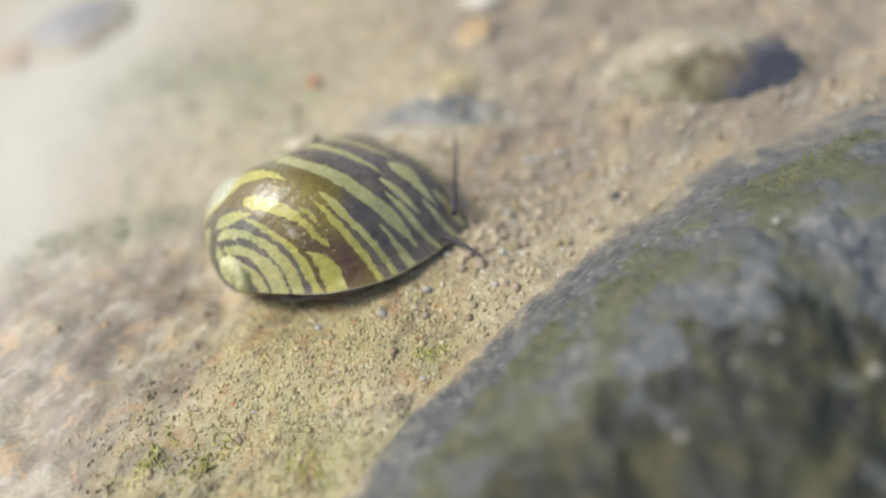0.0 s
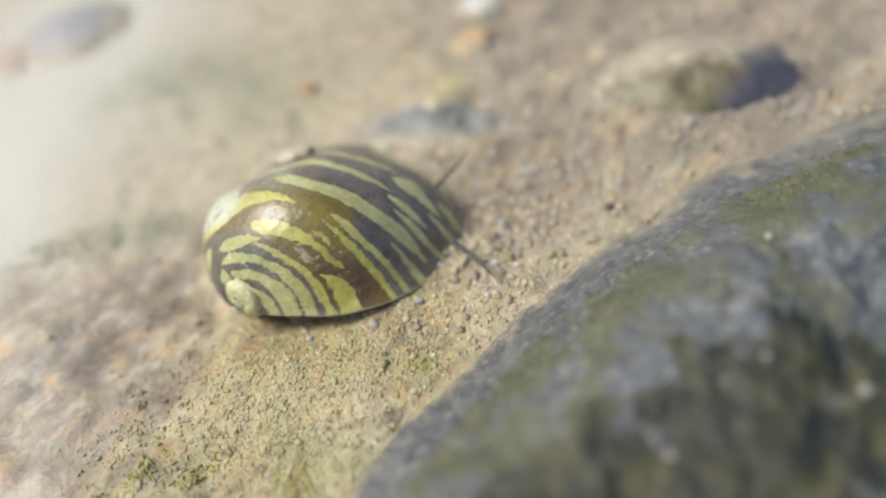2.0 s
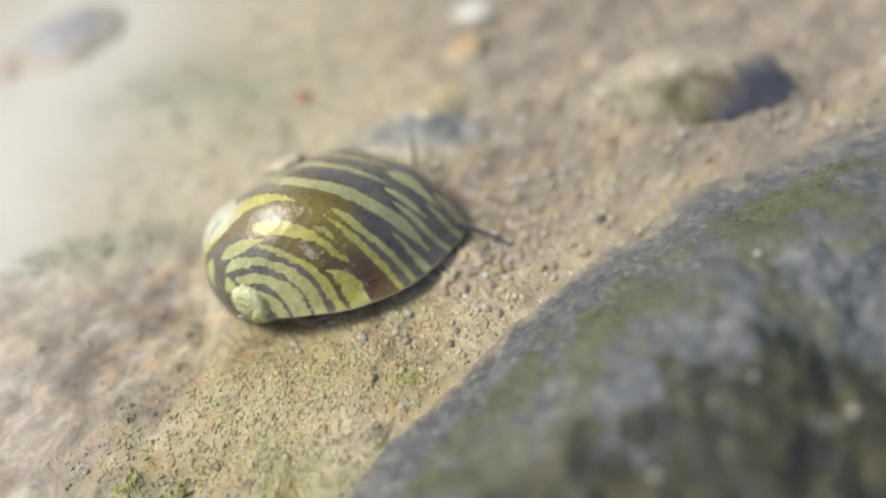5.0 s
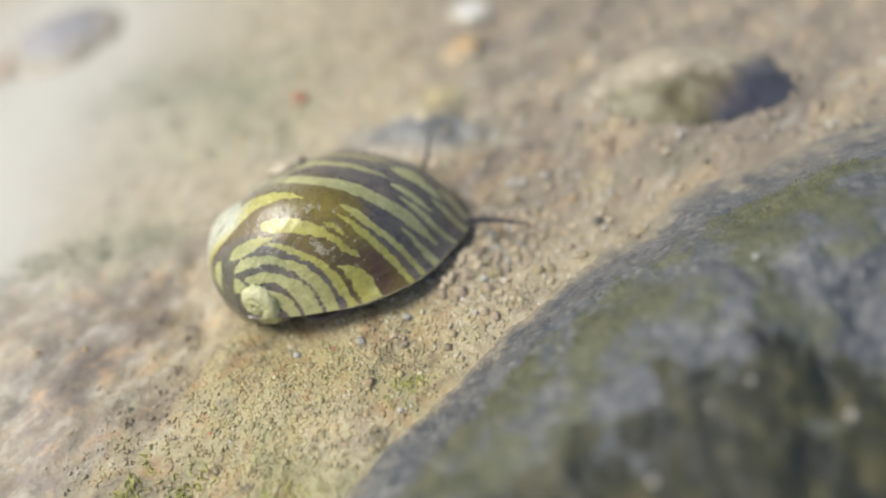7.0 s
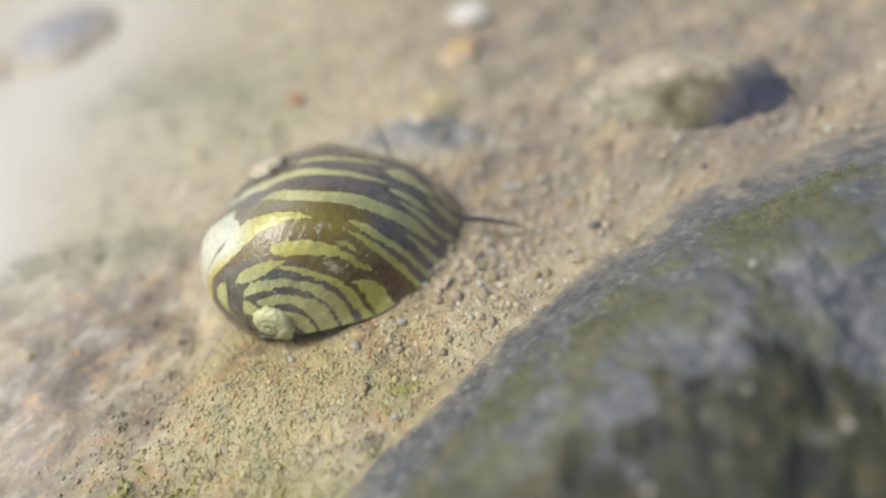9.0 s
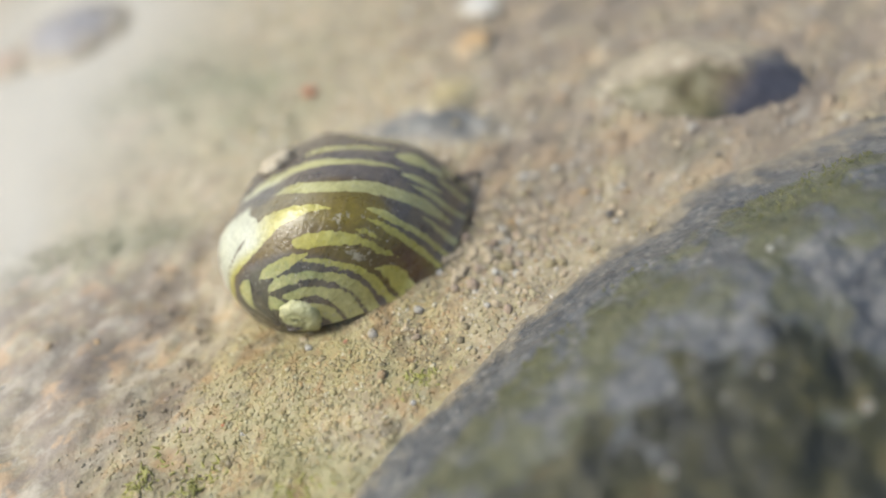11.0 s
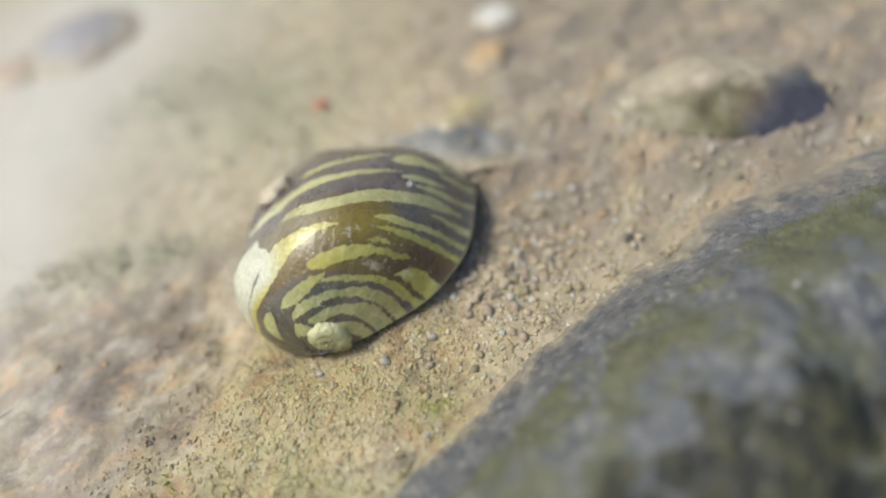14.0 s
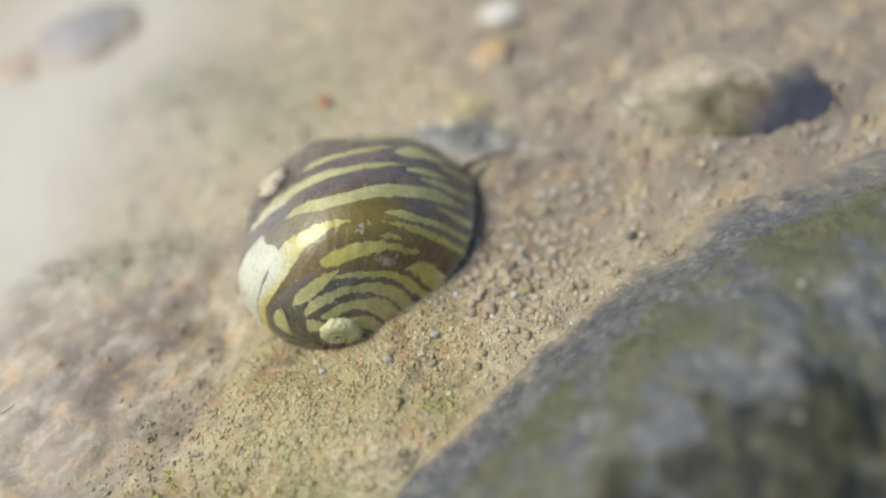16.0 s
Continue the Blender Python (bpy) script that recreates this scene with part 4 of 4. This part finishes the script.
ob.scale = (0.0007, 0.00016, 0.00016)
peb = np.random.default_rng(11)
for _ in range(24):
    u, v = peb.uniform(-0.80, -0.30), peb.uniform(0.62, 1.02)
    k, r, rz = int(peb.choice((1, 4, 5, 5, 6, 6))), peb.uniform(0.30, 0.80) / 1000, peb.uniform(0, 360)
    if not (u > -0.45 and v > 0.80):
        pebble(k, u, v, r, rz, 0.97)
for _ in range(320):
    u, v = 0.09 + 0.15 * peb.normal(), 0.86 + 0.08 * peb.normal()
    k, r, rz = int(peb.choice((0, 0, 0, 1, 1, 2, 2, 4, 5, 5, 6, 6))), peb.uniform(0.18, 0.44) / 1000, peb.uniform(0, 360)
    if (edge_y(u) - v) * 0.82 < -0.01 and not (-0.38 < u < 0.02 and 0.76 < v < 1.12):
        pebble(k, u, v, r, rz)

for _ in range(64):
    u, v = 0.085 + 0.06 * peb.normal(), 0.840 + 0.035 * peb.normal()
    if (edge_y(u) - v) * 0.82 < -0.02 and u > 0.0:
        pebble(int(peb.choice((0, 0, 0, 1, 5, 6))), u, v, peb.uniform(0.26, 0.52) / 1000, peb.uniform(0, 360), 0.35)


# pale pebbles standing in for white spots and glints, placed from the camera's view
for u, v, mm, rz in ((0.464, 0.384, 0.36, 20), (0.217, 0.353, 0.32, 70), (0.441, 0.608, 0.24, 40), (0.363, 0.438, 0.22, 110)):
    ob = pebble(2, u, v, mm / 1000, rz)
    ob.location.z = rock_z(u, (edge_y(u) - v) * 0.82) * U + 0.00005
    tagged(ob, "pale pebble standing in for a white spot on the wet rock", "pebble", "pale grains on the rock")


# ---- drifting specks ----
def speck(r, seed, label):
    ob = new("floating_speck", stone_mesh("floating_speck", FOAM, (r / U, 0.45 * r / U, 0.35 * r / U), seed, 2, 0.4, 1.3))
    return tagged(ob, label, "speck", "specks drifting over the snail")


speck_white = speck(0.00024, 51.0, "tiny white speck drifting over the snail")
speck_grey = speck(0.00014, 57.0, "tiny grey-white speck drifting over the snail")


# ---- what moves ----
def motions():
    walk(snail, [
        (0.0, pose(-0.00761, 0.04216, -0.00014, -12.39, 2.77, 1.08)),
        (0.5, pose(-0.00737, 0.04199, -0.00018, -11.57, 3.77, 2.01)),
        (1.0, pose(-0.00720, 0.04174, -0.00024, -9.75, 4.79, 3.56)),
        (1.5, pose(-0.00706, 0.04171, -0.00026, -8.19, 5.42, 5.15)),
        (2.0, pose(-0.00711, 0.04173, -0.00026, -7.15, 5.69, 6.99)),
        (2.5, pose(-0.00710, 0.04162, -0.00025, -7.37, 5.45, 8.53)),
        (3.0, pose(-0.00693, 0.04164, -0.00021, -7.41, 5.19, 10.54)),
        (3.5, pose(-0.00668, 0.04169, -0.00017, -7.42, 5.05, 12.17)),
        (4.0, pose(-0.00648, 0.04182, -0.00011, -8.47, 4.32, 12.97)),
        (6.5, pose(-0.00582, 0.04271, -0.00001, -12.78, 5.36, 14.15)),
        (7.0, pose(-0.00562, 0.04243, -0.00002, -12.29, 5.74, 16.53)),
        (7.5, pose(-0.00556, 0.04227, -0.00002, -10.72, 6.02, 18.72)),
        (8.0, pose(-0.00553, 0.04241, -0.00001, -8.08, 6.17, 20.33)),
        (8.5, pose(-0.00559, 0.04266, -0.00003, -4.18, 6.23, 22.79)),
        (9.0, pose(-0.00583, 0.04291, -0.00004, -0.89, 5.27, 26.03)),
        (11.5, pose(-0.00590, 0.04332, -0.00002, -0.00, 1.55, 32.58)),
        (12.0, pose(-0.00607, 0.04362, 0.00004, -0.75, 0.21, 35.05)),
        (12.5, pose(-0.00609, 0.04381, 0.00012, -2.04, -0.53, 36.64)),
        (13.0, pose(-0.00600, 0.04382, 0.00019, -3.22, -1.53, 37.95)),
        (13.5, pose(-0.00588, 0.04381, 0.00025, -4.55, -1.87, 39.00)),
        (14.0, pose(-0.00575, 0.04375, 0.00026, -4.94, -2.11, 40.47)),
        (14.5, pose(-0.00586, 0.04395, 0.00026, -2.96, -1.77, 41.20)),
        (15.0, pose(-0.00591, 0.04419, 0.00024, -1.49, -2.02, 42.20)),
        (15.5, pose(-0.00598, 0.04443, 0.00020, -0.58, -2.67, 43.15)),
        (16.0, pose(-0.00595, 0.04460, 0.00017, 0.75, -2.75, 44.10)),
    ])
    walk(feeler_right, [
        (0.0, pose(0.00770, -0.00452, 0.00128, 0, -6.4, -61.9)),
        (0.5, pose(0.00773, -0.00540, 0.00134, 0, -4.8, -54.5)),
        (1.0, pose(0.00784, -0.00526, 0.00173, 0, -6.9, -61.3)),
        (1.5, pose(0.00784, -0.00527, 0.00199, 0, -7.1, -66.5)),
        (2.0, pose(0.00801, -0.00495, 0.00217, 0, -3.2, -71.4)),
        (2.5, pose(0.00850, -0.00436, 0.00223, 0, -12.4, -69.2)),
        (3.0, pose(0.00864, -0.00409, 0.00220, 0, -10.0, -51.4)),
        (3.5, pose(0.00855, -0.00417, 0.00211, 0, 5.0, -42.3)),
        (4.0, pose(0.00843, -0.00380, 0.00192, 0, 15.2, -35.9)),
        (6.5, pose(0.00878, -0.00389, 0.00173, 0, 22.3, -41.8)),
        (7.0, pose(0.00885, -0.00430, 0.00174, 0, 7.4, -32.7)),
        (7.5, pose(0.00868, -0.00433, 0.00188, 0, -9.7, -22.5)),
        (8.0, pose(0.00895, -0.00478, 0.00204, 0, -4.7, -28.3)),
        (8.5, pose(0.00869, -0.00509, 0.00232, 0, 4.7, -39.6)),
        (9.0, pose(0.00829, -0.00523, 0.00243, 0, 4.8, -44.6)),
        (11.5, pose(0.00890, -0.00238, 0.00196, 0, 32.3, 6.4)),
        (12.0, pose(0.00911, -0.00245, 0.00166, 0, 38.1, -4.4)),
        (12.5, pose(0.00917, -0.00273, 0.00139, 0, 20.2, -15.3)),
        (13.0, pose(0.00933, -0.00217, 0.00114, 0, -11.5, -32.1)),
        (13.5, pose(0.00936, -0.00252, 0.00095, 0, -13.5, -29.0)),
        (14.0, pose(0.00915, -0.00236, 0.00090, 0, 19.3, -20.0)),
        (14.5, pose(0.00952, -0.00276, 0.00100, 0, -12.0, -79.2)),
        (15.0, pose(0.00918, -0.00295, 0.00106, 0, -7.9, -73.8)),
        (15.5, pose(0.00913, -0.00342, 0.00104, 0, 15.7, -41.8)),
        (16.0, pose(0.00925, -0.00302, 0.00113, 0, 8.3, -26.5)),
    ])
    walk(feeler_left, [
        (0.0, pose(0.00885, -0.00353, 0.00236, 0, -19.7, 77.4)),
        (0.5, pose(0.00869, -0.00325, 0.00266, 0, -19.2, 75.0)),
        (1.0, pose(0.00846, -0.00241, 0.00316, 0, -17.2, 72.0)),
        (1.5, pose(0.00722, -0.00291, 0.00289, 0, -18.1, 59.2)),
        (2.0, pose(0.00492, -0.00161, 0.00233, 0, -21.1, 29.2)),
        (2.5, pose(0.00709, -0.00148, 0.00316, 0, -16.9, 61.1)),
        (3.0, pose(0.00744, -0.00119, 0.00277, 0, -18.9, 79.8)),
        (3.5, pose(0.00673, -0.00059, 0.00273, 0, -18.9, 77.5)),
        (4.0, pose(0.00748, -0.00047, 0.00270, 0, -18.9, 89.0)),
        (6.5, pose(0.00517, -0.00061, 0.00251, 0, -22.8, 42.4)),
        (7.0, pose(0.00611, -0.00097, 0.00264, 0, -22.9, 53.4)),
        (7.5, pose(0.00665, -0.00122, 0.00258, 0, -22.8, 58.6)),
        (8.0, pose(0.00545, -0.00034, 0.00287, 0, -18.7, 44.9)),
        (8.5, pose(0.00685, -0.00012, 0.00336, 0, -12.9, 65.1)),
        (9.0, pose(0.00634, -0.00030, 0.00279, 0, -11.7, 76.3)),
        (11.5, pose(0.00482, 0.00084, 0.00181, 0, -13.0, 99.3)),
        (12.0, pose(0.00504, 0.00036, 0.00164, 0, -14.0, 96.6)),
        (12.5, pose(0.00569, -0.00025, 0.00146, 0, -15.4, 94.9)),
        (13.0, pose(0.00573, -0.00054, 0.00125, 0, -16.8, 93.6)),
        (13.5, pose(0.00637, -0.00060, 0.00111, 0, -18.2, 92.7)),
        (14.0, pose(0.00642, -0.00061, 0.00106, 0, -18.7, 91.3)),
        (14.5, pose(0.00636, -0.00045, 0.00113, 0, -16.6, 90.7)),
        (15.0, pose(0.00666, -0.00047, 0.00114, 0, -15.0, 89.5)),
        (15.5, pose(0.00653, -0.00071, 0.00110, 0, -14.1, 88.6)),
        (16.0, pose(0.00644, -0.00126, 0.00115, 0, -12.8, 87.6)),
    ])
    walk(speck_white, [
        (0.0, pose(0.34044, 0.04498, 0.01250, 0, 0, 40)),
        (11.0, pose(0.04031, 0.02480, 0.01250, 0, 0, 40)),
        (12.7, pose(0.01468, 0.03342, 0.01250, 0, 0, 40)),
        (13.2, pose(0.00574, 0.03642, 0.01250, 0, 0, 40)),
        (13.3, pose(0.00397, 0.03715, 0.01250, 0, 0, 40)),
        (13.4, pose(0.00211, 0.03730, 0.01250, 0, 0, 40)),
        (13.5, pose(0.00125, 0.03735, 0.01250, 0, 0, 40)),
        (13.6, pose(0.00045, 0.03723, 0.01250, 0, 0, 40)),
        (13.8, pose(-0.00023, 0.03760, 0.01250, 0, 0, 40)),
        (14.0, pose(-0.00078, 0.03818, 0.01250, 0, 0, 40)),
        (14.3, pose(-0.00130, 0.03914, 0.01250, 0, 0, 40)),
        (14.5, pose(-0.00208, 0.04073, 0.01250, 0, 0, 40)),
        (14.7, pose(-0.00470, 0.04203, 0.01250, 0, 0, 40)),
        (15.2, pose(-0.01397, 0.04558, 0.01250, 0, 0, 40)),
        (16.0, pose(-0.03347, 0.05223, 0.01250, 0, 0, 40)),
    ])
    walk(speck_grey, [
        (0.0, pose(0.34332, 0.04869, 0.01250, 0, 0, 40)),
        (11.0, pose(0.03962, 0.02799, 0.01250, 0, 0, 40)),
        (12.8, pose(0.01261, 0.03580, 0.01250, 0, 0, 40)),
        (13.2, pose(0.00447, 0.03691, 0.01250, 0, 0, 40)),
        (13.3, pose(0.00304, 0.03658, 0.01250, 0, 0, 40)),
        (13.4, pose(0.00179, 0.03597, 0.01250, 0, 0, 40)),
        (13.5, pose(0.00138, 0.03534, 0.01250, 0, 0, 40)),
        (13.6, pose(0.00096, 0.03434, 0.01250, 0, 0, 40)),
        (13.7, pose(0.00052, 0.03369, 0.01250, 0, 0, 40)),
        (13.8, pose(-0.00021, 0.03257, 0.01250, 0, 0, 40)),
        (14.1, pose(-0.00255, 0.03080, 0.01250, 0, 0, 40)),
        (14.6, pose(-0.00737, 0.02663, 0.01250, 0, 0, 40)),
        (15.2, pose(-0.01290, 0.02018, 0.01250, 0, 0, 40)),
        (16.0, pose(-0.01946, 0.01235, 0.01250, 0, 0, 40)),
    ])


motions()
